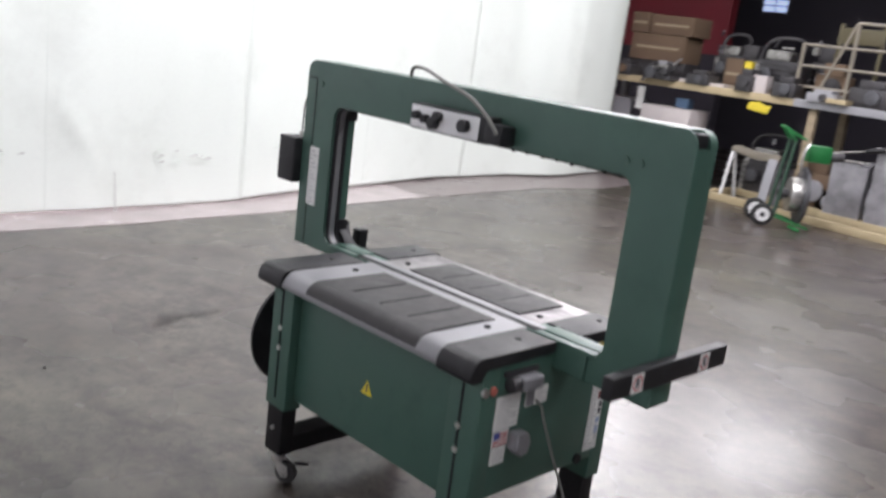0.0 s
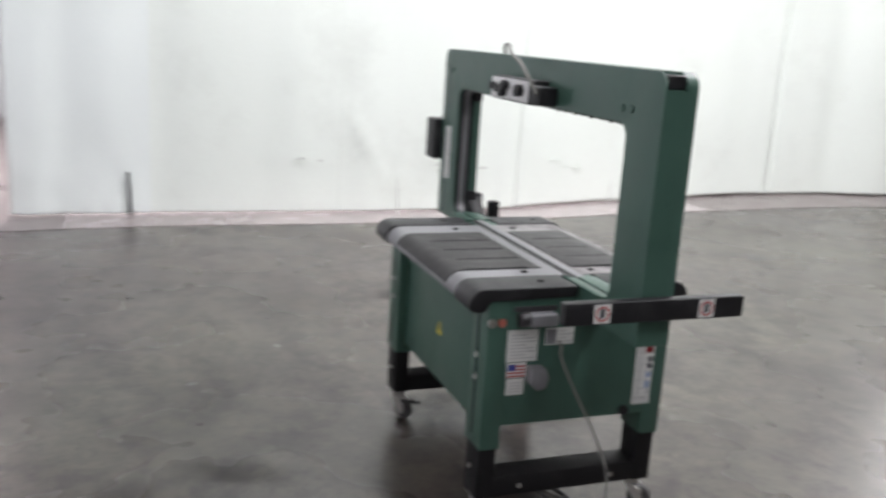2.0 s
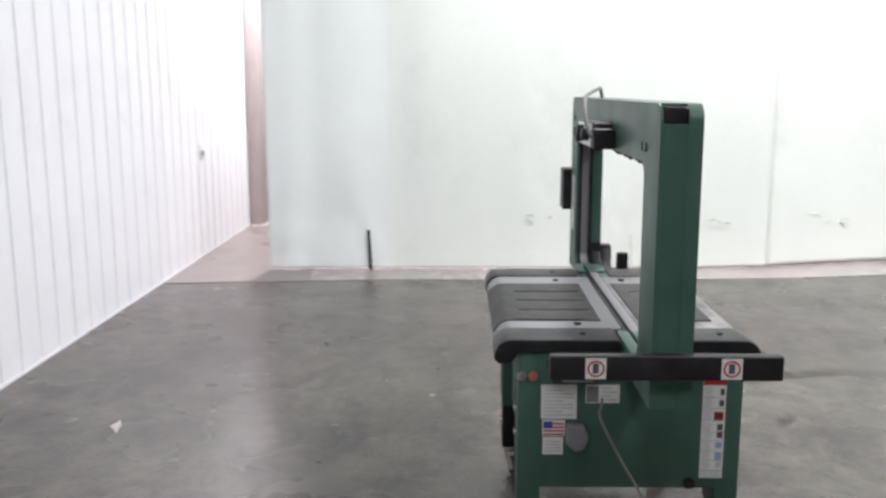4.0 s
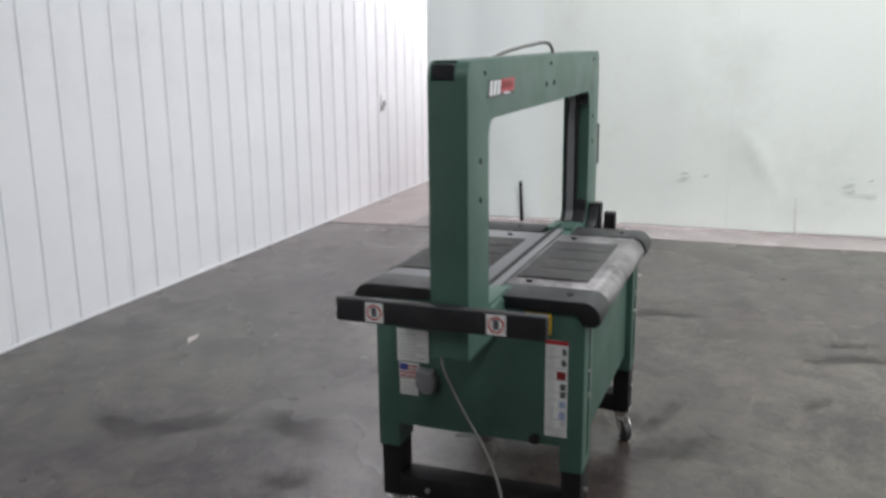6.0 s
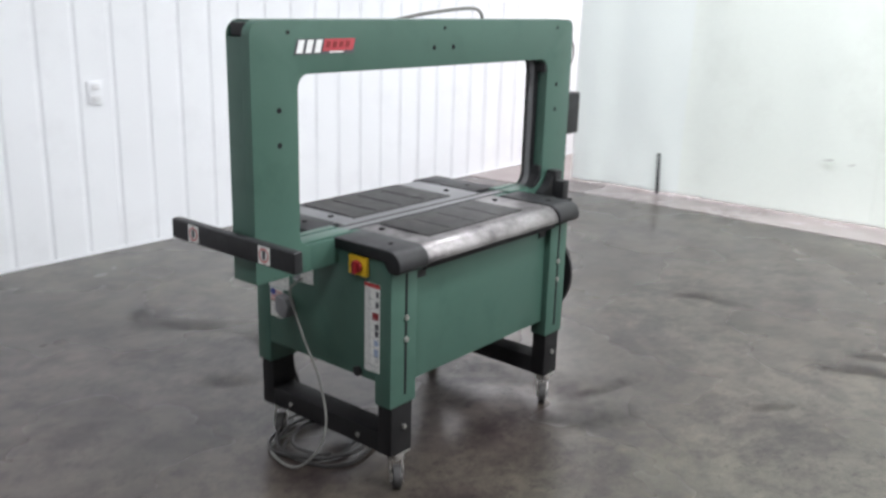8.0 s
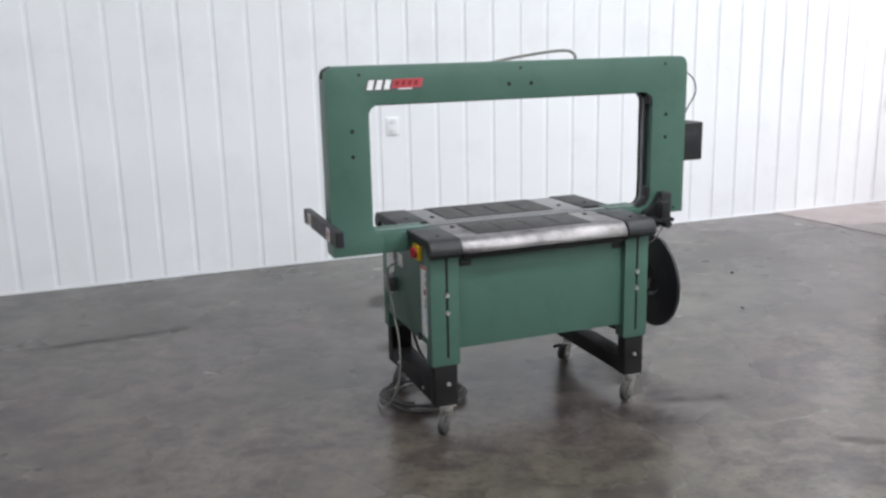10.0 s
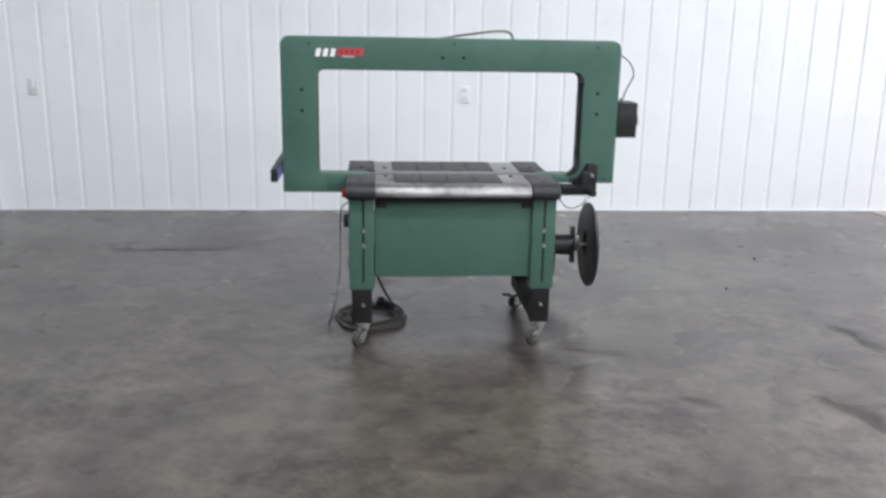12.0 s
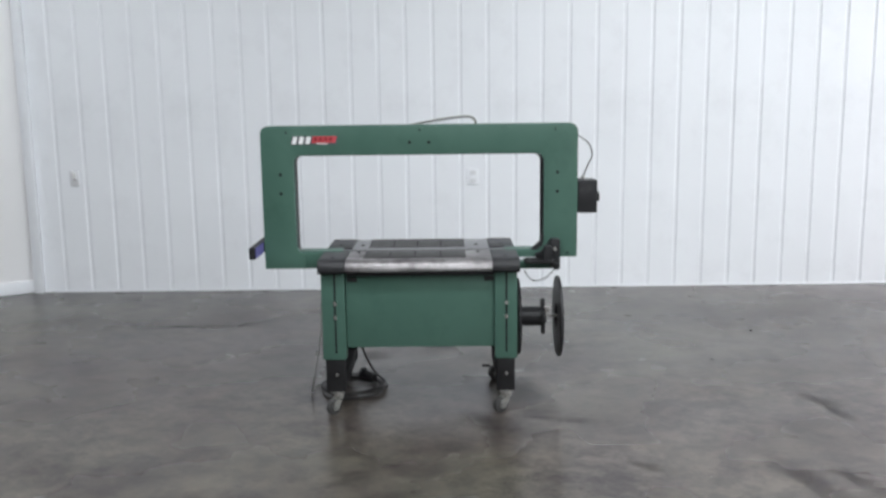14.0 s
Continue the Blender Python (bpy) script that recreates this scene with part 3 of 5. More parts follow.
for y, h, w, m in ((0.91, 0.36, 0.032, SLIT), (3.19, 0.32, 0.014, MARK), (5.62, 0.24, 0.012, MARK)):
    bm = bmesh.new()
    x = curtain_x(y) + 0.032
    prism(bm, [(y - w / 2, 0.0), (y + w / 2, 0.0), (y + w / 2 - 0.02, h), (y - w / 2 - 0.012, h)], "x", x, x + 0.004)
    part("hem_slit", bm, m, drape, "dark slit cut up from the hem")
for k in range(16):
    y = random.choice((2.4, 2.45, 3.6, 3.8, 4.9)) + random.uniform(-0.3, 0.3)
    z = 0.42 + random.uniform(-0.05, 0.06)
    x = curtain_x(y) + 0.03
    w = random.uniform(0.015, 0.06)
    bm = bmesh.new()
    prism(bm, [(y - w, z), (y, z - 0.004), (y + w, z + 0.006), (y + w * 0.3, z + 0.012 + 0.2 * w)], "x", x, x + 0.002)
    part("smudge", bm, CLOTH_SEAM if k % 2 else MARK, drape, "grey smudge")

# ---- wall plates on the ribbed wall ----
far_sock = thing("wall_socket", (-7.19, WALL_Y + 0.01, 1.0), "small pale socket plate far along the ribbed wall", "socket")
box_part("plate", (-7.24, -7.14, WALL_Y + 0.0, WALL_Y + 0.012, 0.93, 1.07), PANEL_WHITE, far_sock, bevel=0.004)
box_part("outlet", (-7.215, -7.165, WALL_Y + 0.012, WALL_Y + 0.02, 0.95, 1.0), GREY_PLASTIC, far_sock, "grey outlet face", bevel=0.003)
sock = thing("wall_socket", (-2.21, WALL_Y + 0.01, 1.0), "white double socket plate on the ribbed wall", "socket")
box_part("plate", (-2.26, -2.16, WALL_Y + 0.0, WALL_Y + 0.012, 0.93, 1.07), PANEL_WHITE, sock, bevel=0.004)
for z in (0.965, 1.035):
    box_part("outlet", (-2.235, -2.185, WALL_Y + 0.012, WALL_Y + 0.018, z - 0.018, z + 0.018), PALE_GREY, sock, "pale grey outlet face", bevel=0.003)
switch = thing("wall_switch", (1.3, WALL_Y + 0.01, 1.02), "grey toggle switch plate on the ribbed wall", "switch")
box_part("plate", (1.26, 1.34, WALL_Y, WALL_Y + 0.012, 0.96, 1.09), PALE_GREY, switch, bevel=0.004)
box_part("toggle", (1.282, 1.31, WALL_Y + 0.012, WALL_Y + 0.04, 1.02, 1.08), WHITE_PLASTIC, switch, "white toggle", bevel=0.004)

# ---- the strapping machine ----
XA, XB = -1.316, -2.348          # end faces
YF, YR = 2.525, 1.86            # front and rear faces of the posts
TOP = 0.846
mach = thing("strapping_machine", (-1.84, 2.19, 0), "green steel arch strapping machine on black legs with casters", "strapping machine")

# arch
OUT = rounded(-2.692, -0.98, 0.808, 1.535, (0.004, 0.004, 0.045, 0.045))
OUT = [p for p in OUT if not (p[0] > -1.2 and p[1] < 0.9)]
cut = [i for i, p in enumerate(OUT) if p[0] > -1.2][0]
OUT[cut:cut] = [(-1.4, 0.808), (-1.4, 0.756), (-0.982, 0.756), (-0.98, 0.758)]
INN = rounded(-2.511, -1.156, 0.842, 1.378, (0.06, 0.04, 0.045, 0.05))


def shell(name, outer, lo, hi, soft_y, soft_r):
    """One half of the arch: a ring with its outer rim rounded on the side at soft_y."""
    bm = bmesh.new()
    ring_prism(bm, outer, INN, lo, hi)
    rim = [e for e in bm.edges if len(e.link_faces) == 2 and e.calc_face_angle(0) > radians(30) and all(abs(v.co.y - soft_y) < 1e-4 for v in e.verts)]
    bmesh.ops.bevel(bm, geom=rim, offset=soft_r, segments=4, affect="EDGES", profile=0.5, clamp_overlap=True)
    return part(name, bm, GREEN, mach)


def notched(pts):
    """The arch outline with its two round top corners cut back to a step."""
    out = []
    for x, z in pts:
        if z > 1.4885 and (x < -2.646 or x > -1.026):
            continue
        out.append((x, z))
    top = [i for i, p in enumerate(out) if p[1] > 1.5]
    right = [(-0.98, 1.486), (-1.014, 1.486), (-1.014, 1.535)]
    left = [(-2.658, 1.535), (-2.658, 1.486), (-2.692, 1.486)]
    if top:
        return out[:top[0]] + right + left + out[top[-1] + 1:]
    cut_at = max(i for i, p in enumerate(out) if p[0] > -1.2) + 1
    return out[:cut_at] + right + left + out[cut_at:]


shell("arch_front_cover", OUT, 2.246, 2.282, 2.282, 0.011)
shell("arch_body", notched(OUT), 2.1835, 2.2455, 2.1835, 0.0015)
shell("arch_rear_cover", OUT, 2.176, 2.183, 2.176, 0.0045)
# strap track round the opening
TR_O = rounded(-2.509, -1.157, 0.8435, 1.376, (0.058, 0.038, 0.043, 0.048))
TR_I = rounded(-2.497, -1.1605, 0.8455, 1.372, (0.05, 0.03, 0.035, 0.04))
for y0, y1, m, lb in ((2.186, 2.196, BLACK_PLASTIC, "black track wall"), (2.196, 2.227, SATIN, "bright steel strap track"), (2.227, 2.24, BLACK_PLASTIC, "black track wall")):
    bm = bmesh.new()
    ring_prism(bm, TR_O, TR_I if m is BLACK_PLASTIC else [(p[0] + (-0.006 if p[0] < -1.8 else 0.002), p[1] + (-0.001 if p[1] < 1 else 0.002)) for p in TR_I], y0, y1)
    part("strap_track", bm, m, mach, lb)
# black fill stands for the shade inside each corner notch
for x0, x1 in ((-1.0135, -0.988), (-2.684, -2.6585)):
    box_part("corner_fill", (x0, x1, 2.184, 2.2455, 1.4865, 1.527), BLACK_PLASTIC, mach, "black fill for the shaded inside of the open arch corner", bevel=0.008, seg=3)
# holes with screws on the front cover
for x, z in ((-1.082, 1.275), (-1.082, 1.171), (-2.583, 1.272), (-2.583, 1.168), (-1.785, 1.441), (-1.89, 1.441)):
    rod_part("screw_hole", (x, 2.2815, z), (x, 2.2835, z), 0.0085, SLIT, mach, "dark screw hole")
for x, z in ((-1.12, 1.5), (-1.84, 1.507), (-2.57, 1.503), (-2.64, 0.83)):
    rod_part("screw", (x, 2.2815, z), (x, 2.2845, z), 0.0058, BLACK_PAINT, mach)
# model plate, drawn as plain slanted shapes
def slant(x0, x1, z0, z1, y0, y1, lean=0.28):
    bm = bmesh.new()
    h = z1 - z0
    prism(bm, [(x0, z0), (x1, z0), (x1 - lean * h, z1), (x0 - lean * h, z1)], "y", y0, y1)
    return bm
plate = part("model_plate", slant(-1.142, -1.389, 1.434, 1.48, 2.282, 2.2835), PRINT, mach, "dark slanted model plate", 0)
part("plate_field", slant(-1.256, -1.384, 1.443, 1.479, 2.2835, 2.285), FADED_RED, plate, "red field")
for x in (-1.146, -1.182, -1.218):
    part("plate_mark", slant(x - 0.004, x - 0.027, 1.439, 1.477, 2.2835, 2.2855), WHITE_PLASTIC, plate, "white block")
for x in (-1.269, -1.296, -1.323, -1.35):
    part("plate_bar", slant(x, x - 0.017, 1.453, 1.472, 2.285, 2.2862), DARK_RED, plate)
part("plate_field", slant(-1.338, -1.386, 1.4345, 1.444, 2.2836, 2.2856), PRINT, plate, "black corner field")
part("plate_bar", slant(-1.285, -1.345, 1.437, 1.442, 2.2836, 2.2856), WHITE_PLASTIC, plate)

# rear control panel on the arch
for dims in ((-2.634, -2.63, 2.1745, 2.1762, 0.82, 1.47), (-2.69, -2.634, 2.1745, 2.1762, 1.466, 1.47)):
    box_part("cover_seam", dims, BLACK_PAINT, mach, "thin dark cover seam", bevel=0)
cpan = box_part("control_panel", (-2.02, -1.66, 2.115, 2.176, 1.378, 1.462), BLACK_PLASTIC, mach, "rear control panel", bevel=0.008)
box_part("panel_face", (-2.012, -1.7, 2.112, 2.1155, 1.384, 1.457), WHITE_PLASTIC, cpan, "white printed face", bevel=0.001)
for x, z, r in ((-1.975, 1.425, 0.014), (-1.935, 1.418, 0.014), (-1.895, 1.41, 0.02), (-1.875, 1.434, 0.016), (-1.755, 1.422, 0.021)):
    rod_part("knob", (x, 2.112, z), (x, 2.088, z), r, BLACK_PLASTIC, cpan, "black knob", bevel=0.002)
box_part("cable_gland", (-1.672, -1.596, 2.105, 2.176, 1.382, 1.446), BLACK_PLASTIC, cpan, "", bevel=0.012)
bm = bmesh.new()
tube(bm, [(-1.61, 2.1, 1.42), (-1.65, 2.088, 1.468), (-1.74, 2.095, 1.516), (-1.88, 2.12, 1.546), (-2.03, 2.18, 1.569), (-2.11, 2.2, 1.572), (-2.14, 2.21, 1.555), (-2.145, 2.215, 1.53)], 0.0065)
part("cable", bm, HOSE, mach, "grey cable over the arch top")
for x, z in ((-1.14, 1.42), (-1.19, 1.42), (-2.6, 1.45)):
    rod_part("screw", (x, 2.176, z), (x, 2.171, z), 0.012, GREEN, mach)
for k in range(9):
    x = -1.2 - k * 0.058
    rod_part("screw_head", (x, 2.181 + 0.003 * (k % 3), 1.379), (x, 2.181 + 0.003 * (k % 3), 1.371 - 0.002 * (k % 2)), 0.0065, BLACK_PAINT, mach)
lab = box_part("rear_label", (-2.635, -2.58, 2.1735, 2.176, 0.975, 1.205), PAPER, mach, "white vertical warning label", bevel=0)
for k in range(14):
    box_part("print_bar", (-2.627, -2.588 - 0.012 * (k % 3), 2.172, 2.1735, 0.983 + k * 0.0155, 0.989 + k * 0.0155), PRINT_GREY, lab, bevel=0)

# operator box on the arch side
ob_box = box_part("operator_box", (-2.803, -2.695, 2.14, 2.272, 1.046, 1.226), BLACK_PLASTIC, mach, "black operator switch box", bevel=0.01, seg=3)
rod_part("push_button", (-2.8, 2.2, 1.13), (-2.822, 2.2, 1.13), 0.028, BLACK_PLASTIC, ob_box, "", bevel=0.004)
rod_part("gland", (-2.735, 2.2, 1.22), (-2.735, 2.2, 1.245), 0.011, ZINC, ob_box, "zinc cable gland")
bm = bmesh.new()
tube(bm, [(-2.735, 2.2, 1.24), (-2.755, 2.215, 1.3), (-2.776, 2.235, 1.36), (-2.756, 2.25, 1.42), (-2.715, 2.255, 1.455), (-2.694, 2.255, 1.468)], 0.0032)
part("thin_cable", bm, CABLE_BLACK, mach)

# guard bar with stickers
bar = box_part("guard_bar", (-0.974, -0.94, 1.915, 2.5, 0.846, 0.91), BLACK_PLASTIC, mach, "black plastic guard bar with two stickers", bevel=0.006, seg=3)
for y in (2.03, 2.37):
    st = box_part("sticker", (-0.94, -0.9386, y - 0.026, y + 0.026, 0.851, 0.905), PAPER, bar, "white square warning sticker with red ring", bevel=0)
    bm = bmesh.new()
    for i in range(20):
        a, b = 2 * math.pi * i / 20, 2 * math.pi * (i + 1) / 20
        q = [bm.verts.new((-0.9382, y + r * math.cos(t), 0.878 + r * math.sin(t))) for r, t in ((0.017, a), (0.022, a), (0.022, b), (0.017, b))]
        bm.faces.new(q)
    part("ring", bm, RED, st, "red ring")
    box_part("pictogram", (-0.9386, -0.9381, y - 0.008, y + 0.007, 0.866, 0.892), PRINT, st, bevel=0)
# inner side of the bar coloured violet
box_part("inner_side", (-0.9755, -0.9735, 2.29, 2.494, 0.852, 0.905), VIOLET, bar, "violet sheet on the inner side", bevel=0)
box_part("bar_bracket", (-0.985, -0.97, 2.19, 2.27, 0.85, 0.9), BLACK_PAINT, mach)

# arms that carry the arch
box_part("arch_arm", (-1.36, -1.2, 2.165, 2.2838, 0.758, 0.84), GREEN, mach, bevel=0.006)
box_part("arch_arm", (-2.56, -2.34, 2.21, 2.3, 0.745, 0.784), GREEN, mach, bevel=0.004)
box_part("slot_cover", (-2.3, -1.4, 2.2065, 2.237, 0.838, 0.8475), SATIN, mach, "bare metal strip along the strap slot", bevel=0.0015)
for y0, y1 in ((2.162, 2.196), (2.2065, 2.27)):       # green ends of the slot beside the arch legs
    box_part("slot_cover", (-1.4, -1.172, y0, y1, 0.838, 0.85), GREEN, mach, "green cover along the strap slot", bevel=0.003)
    box_part("slot_cover", (-2.46, -2.3, y0, y1, 0.838, 0.85), GREEN, mach, "green cover along the strap slot", bevel=0.003)
box_part("slot_floor", (-2.42, -1.2, 2.196, 2.2065, 0.838, 0.8455), SLIT, mach, "dark strap slot", bevel=0)
for z0, z1, z2 in ((1.325, 1.377, 1.377), (0.848, 0.935, 0.848)):
    bm = bmesh.new()
    prism(bm, [(-2.512, z0), (-2.494, z0), (-2.494, z1), (-2.512, z1)], "y", 2.238, 2.279)
    if z2 < 1:
        prism(bm, [(-2.497, z2), (-2.44, z2), (-2.497, z2 + (0.05 if z2 < 1 else -0.05))], "y", 2.242, 2.279)
    part("corner_liner", bm, BLACK_PLASTIC, mach, "black liner in the arch corner", bevel=0.002)
cl = box_part("strap_guide", (-2.596, -2.54, 2.2825, 2.335, 0.76, 0.915), BLACK_PLASTIC, mach, "black strap guide block", bevel=0.012)
bm = bmesh.new()
prism(bm, [(-2.54, 0.8), (-2.5, 0.8), (-2.46, 0.815), (-2.46, 0.829), (-2.49, 0.842), (-2.52, 0.87), (-2.54, 0.905)], "y", 2.288, 2.325)
part("guide_wing", bm, BLACK_PLASTIC, cl, "", bevel=0.003)
rod_part("guide_bolt", (-2.566, 2.335, 0.86), (-2.566, 2.339, 0.86), 0.009, ZINC, cl, "zinc bolt")
rod_part("guide_knob", (-2.575, 2.3, 0.765), (-2.575, 2.345, 0.765), 0.02, BLACK_PLASTIC, cl, "", bevel=0.003)
box_part("guide_post", (-2.545, -2.5, 2.355, 2.4, 0.80, 0.885), BLACK_PLASTIC, mach, "", bevel=0.006)
box_part("guide_plate", (-2.56, -2.4, 2.3, 2.41, 0.792, 0.808), BLACK_PAINT, mach)
bm = bmesh.new()
tube(bm, [(-2.4, 2.31, 0.74), (-2.44, 2.33, 0.69), (-2.5, 2.33, 0.69), (-2.56, 2.31, 0.735), (-2.575, 2.3, 0.765)], 0.0028)
part("thin_cable", bm, CABLE_BLACK, mach)

# table: end caps, plates, inserts
for x0, x1 in ((XA - 0.13, XA + 0.012), (XB - 0.012, XB + 0.13)):
    for y0, y1 in ((1.79, 2.157), (2.275, 2.57)):
        bm = bmesh.new()
        # a thin lid that thickens into a rolled nose at its outer edge
        nose, sgn = (y1, 1) if y0 > 2 else (y0, -1)
        slot = y0 if y0 > 2 else y1
        arc = [(nose - sgn * (0.05 - 0.05 * math.sin(radians(q))), TOP + 0.002 - 0.05 + 0.05 * math.cos(radians(q))) for q in range(0, 91, 11)]
        pr = [(slot, 0.812), (slot, TOP + 0.002)] + arc + [(nose, 0.786), (nose - sgn * 0.014, 0.774), (nose - sgn * 0.05, 0.775), (nose - sgn * 0.072, 0.807)]
        prism(bm, pr, "x", x0, x1)
        cap = part("end_cap", bm, BLACK_PLASTIC, mach, "black moulded table end cap", bevel=0.007, seg=3)
        xm = (x0 + x1) / 2
        rod_part("cap_screw", (xm, (y0 + 0.09 if y0 > 2 else y1 - 0.1) + 0.1 * (y0 > 2), TOP + 0.0015), (xm, (y0 + 0.09 if y0 > 2 else y1 - 0.1) + 0.1 * (y0 > 2), TOP + 0.005), 0.009, BLACK_PAINT, cap)
for y0, y1 in ((1.795, 2.195), (2.24, 2.565)):
    bm = bmesh.new()
    pr = rounded(y0, y1, 0.78, TOP - 0.002, (0.006, 0.02, 0.055, 0.004) if y0 > 2 else (0.02, 0.006, 0.004, 0.055), 8)
    prism(bm, pr, "x", XB + 0.132, XA - 0.132)
    pl = part("table_plate", bm, STEEL if y0 > 2 else SATIN, mach, "worn bare steel table plate with rolled edge", bevel=0.002)
    xa, xb = -1.54, -2.08
    ya, yb = (2.255, 2.485) if y0 > 2 else (1.845, 2.135)
    if y0 > 2:
        ins = box_part("table_insert", (xb, xa, ya, yb, TOP - 0.004, TOP + 0.0018), BELT, pl, "dark grey slitted insert", bevel=0.0015)
    else:                                       # at the back the insert wraps over the rolled edge
        bm = bmesh.new()
        arc = [(y0 + 0.0545 - 0.058 * math.sin(q), TOP - 0.057 + 0.058 * math.cos(q)) for q in [radians(9 * i) for i in range(9)]]
        low_arc = [(y0 + 0.0545 - 0.05 * math.sin(q), TOP - 0.057 + 0.05 * math.cos(q)) for q in [radians(9 * i) for i in range(8, -1, -1)]]
        prism(bm, [(yb, TOP - 0.006), (yb, TOP + 0.001)] + arc + low_arc, "x", xb, xa)
        ins = part("table_insert", bm, BELT, pl, "dark grey slitted insert over the rolled edge")
    for k in range(1, 4):
        x = xa + (xb - xa) * k / 4
        box_part("insert_slit", (x - 0.0026, x + 0.0026, ya + 0.04, yb - 0.02, TOP + 0.0005, TOP + 0.0024), SLIT, ins, bevel=0)
    box_part("insert_slit", (xa - 0.006, xa - 0.002, ya + 0.02, yb - 0.05, TOP + 0.0005, TOP + 0.0026), SLIT, ins, bevel=0)
    for x in (-1.5, -2.148):
        for y in ((2.307, ) if y0 > 2 else (2.057, )):
            rod_part("plate_screw", (x, y, TOP - 0.003), (x, y, TOP + 0.002), 0.011, SLIT, pl, "recessed screw")

# body panels
box_part("front_panel", (-2.232, -1.445, 2.488, 2.502, 0.366, 0.776), GREEN, mach, bevel=0.003)
box_part("rear_panel", (-2.232, -1.445, 1.898, 1.912, 0.345, 0.776), GREEN, mach, bevel=0.003)
ea = box_part("end_panel", (XA - 0.012, XA - 0.002, 1.91, 2.465, 0.385, 0.811), GREEN, mach, bevel=0.003)
box_part("end_panel", (XB + 0.002, XB + 0.012, 1.91, 2.465, 0.385, 0.811), GREEN, mach, bevel=0.003)
box_part("bed", (-2.3, -1.37, 1.9, 2.48, 0.36, 0.38), BLACK_PAINT, mach, "", bevel=0.002)
box_part("edge_gap", (-2.225, -1.455, 2.49, 2.545, 0.762, 0.776), BLACK_PAINT, mach, "", bevel=0.001)
for x in (-1.478, -2.2):
    box_part("latch", (x - 0.026, x + 0.026, 2.502, 2.508, 0.722, 0.748), BLACK_PLASTIC, mach, "black panel latch", bevel=0.003)

# posts, lower legs, casters
def caster(x, y, turn, brake):
    ca = new("caster")
    ca.location = (x, y, 0.12)
    ca.parent = mach
    ca.matrix_parent_inverse = Matrix.Translation(-WORLD_AT[mach])
    WORLD_AT[ca] = Vector((x, y, 0.12))
    made = []
    c, s = math.cos(turn), math.sin(turn)
    ax = Vector((c, s, 0))                      # axle
    tr = Vector((-s, c, 0))                     # trail
    hub = Vector((x, y, 0.041)) + tr * 0.036
    bm = bmesh.new()
    rod(bm, hub - ax * 0.014, hub + ax * 0.014, 0.041, seg=24)
    w = part("wheel", bm, RUBBER, ca, "dark rubber wheel", bevel=0.005, seg=3)
    rod_part("hub_cap", hub - ax * 0.019, hub + ax * 0.019, 0.014, ZINC, ca, "zinc axle")
    bm = bmesh.new()
    for sgn in (-1, 1):
        o = hub + ax * 0.021 * sgn
        q = []
        for p in ((-0.012, -0.014), (0.014, -0.012), (0.012, 0.03), (-0.048, 0.058), (-0.052, 0.05)):
            q.append(o + tr * p[0] + Vector((0, 0, p[1])))
        va = [bm.verts.new(p + ax * 0.0015) for p in q]
        vb = [bm.verts.new(p - ax * 0.0015) for p in q]
        bm.faces.new(va)
        bm.faces.new(vb[::-1])
        for i in range(5):
            bm.faces.new((va[i], vb[i], vb[(i + 1) % 5], va[(i + 1) % 5]))
    part("fork", bm, ZINC, ca, "zinc fork")
    rod_part("swivel", (x, y, 0.094), (x, y, 0.117), 0.028, ZINC, ca, "zinc swivel")
    box_part("top_plate", (x - 0.035, x + 0.035, y - 0.032, y + 0.032, 0.117, 0.124), ZINC, ca)
    if brake:
        a = hub + tr * 0.035 + Vector((0, 0, 0.045))
        rod_part("brake_lever", a, a + tr * 0.05 + Vector((0, 0, 0.008)), 0.008, BLACK_PAINT, ca)
    return ca


for x0, x1, xc, tag in ((XA - 0.125, XA, -1.387, 0), (XB, XB + 0.118, -2.291, 1)):
    for y0, y1, yc in ((YF - 0.07, YF, YF), (YR, YR + 0.07, YR)):
        f = 1 if yc == YF else -1
        post = box_part("post", (x0, x1, y0, y1, 0.305, 0.806), GREEN, mach, bevel=0.004)
        box_part("slot", (xc - 0.005, xc + 0.005, min(yc, yc + f * 0.0015), max(yc, yc + f * 0.0015), 0.34, 0.772), SLIT, post, "narrow dark slot", bevel=0)
        for z in (0.61, 0.535):
            rod_part("slot_screw", (xc, yc, z), (xc, yc + f * 0.006, z), 0.0095, ZINC, post, "zinc screw")
        leg = box_part("lower_leg", (x0 + 0.012, x1 - 0.012, y0 + 0.004, y1 - 0.004, 0.124, 0.31), BLACK_PAINT, mach, bevel=0.004)
        rod_part("leg_bolt", (xc, yc - f * 0.005, 0.222), (xc, yc + f * 0.004, 0.222), 0.008, ZINC, leg, "zinc bolt")
    xr0, xr1 = (x0 + 0.014, x1 - 0.014)
    rail = box_part("cross_rail", (xr0, xr1, YR + 0.06, YF - 0.06, 0.126, 0.196), BLACK_PAINT, mach, bevel=0.004)
    for y in (YR + 0.16, YF - 0.16):
        xo = XA - 0.0135 if tag == 0 else XB + 0.0135
        rod_part("rail_bolt", (xo, y, 0.158), (xo + (0.005 if tag == 0 else -0.005), y, 0.158), 0.008, ZINC, rail)
caster(-1.387, YF - 0.036, radians(-42), False)
caster(-2.291, YF - 0.036, radians(-57), False)
caster(-1.387, YR + 0.04, radians(-50), False)
caster(-2.291, YR + 0.04, radians(-62), True)

# items on the end panel
sw = box_part("main_switch", (XA - 0.004, XA + 0.012, 2.345, 2.425, 0.74, 0.803), YELLOW, mach, "yellow switch plate with red knob", bevel=0.003)
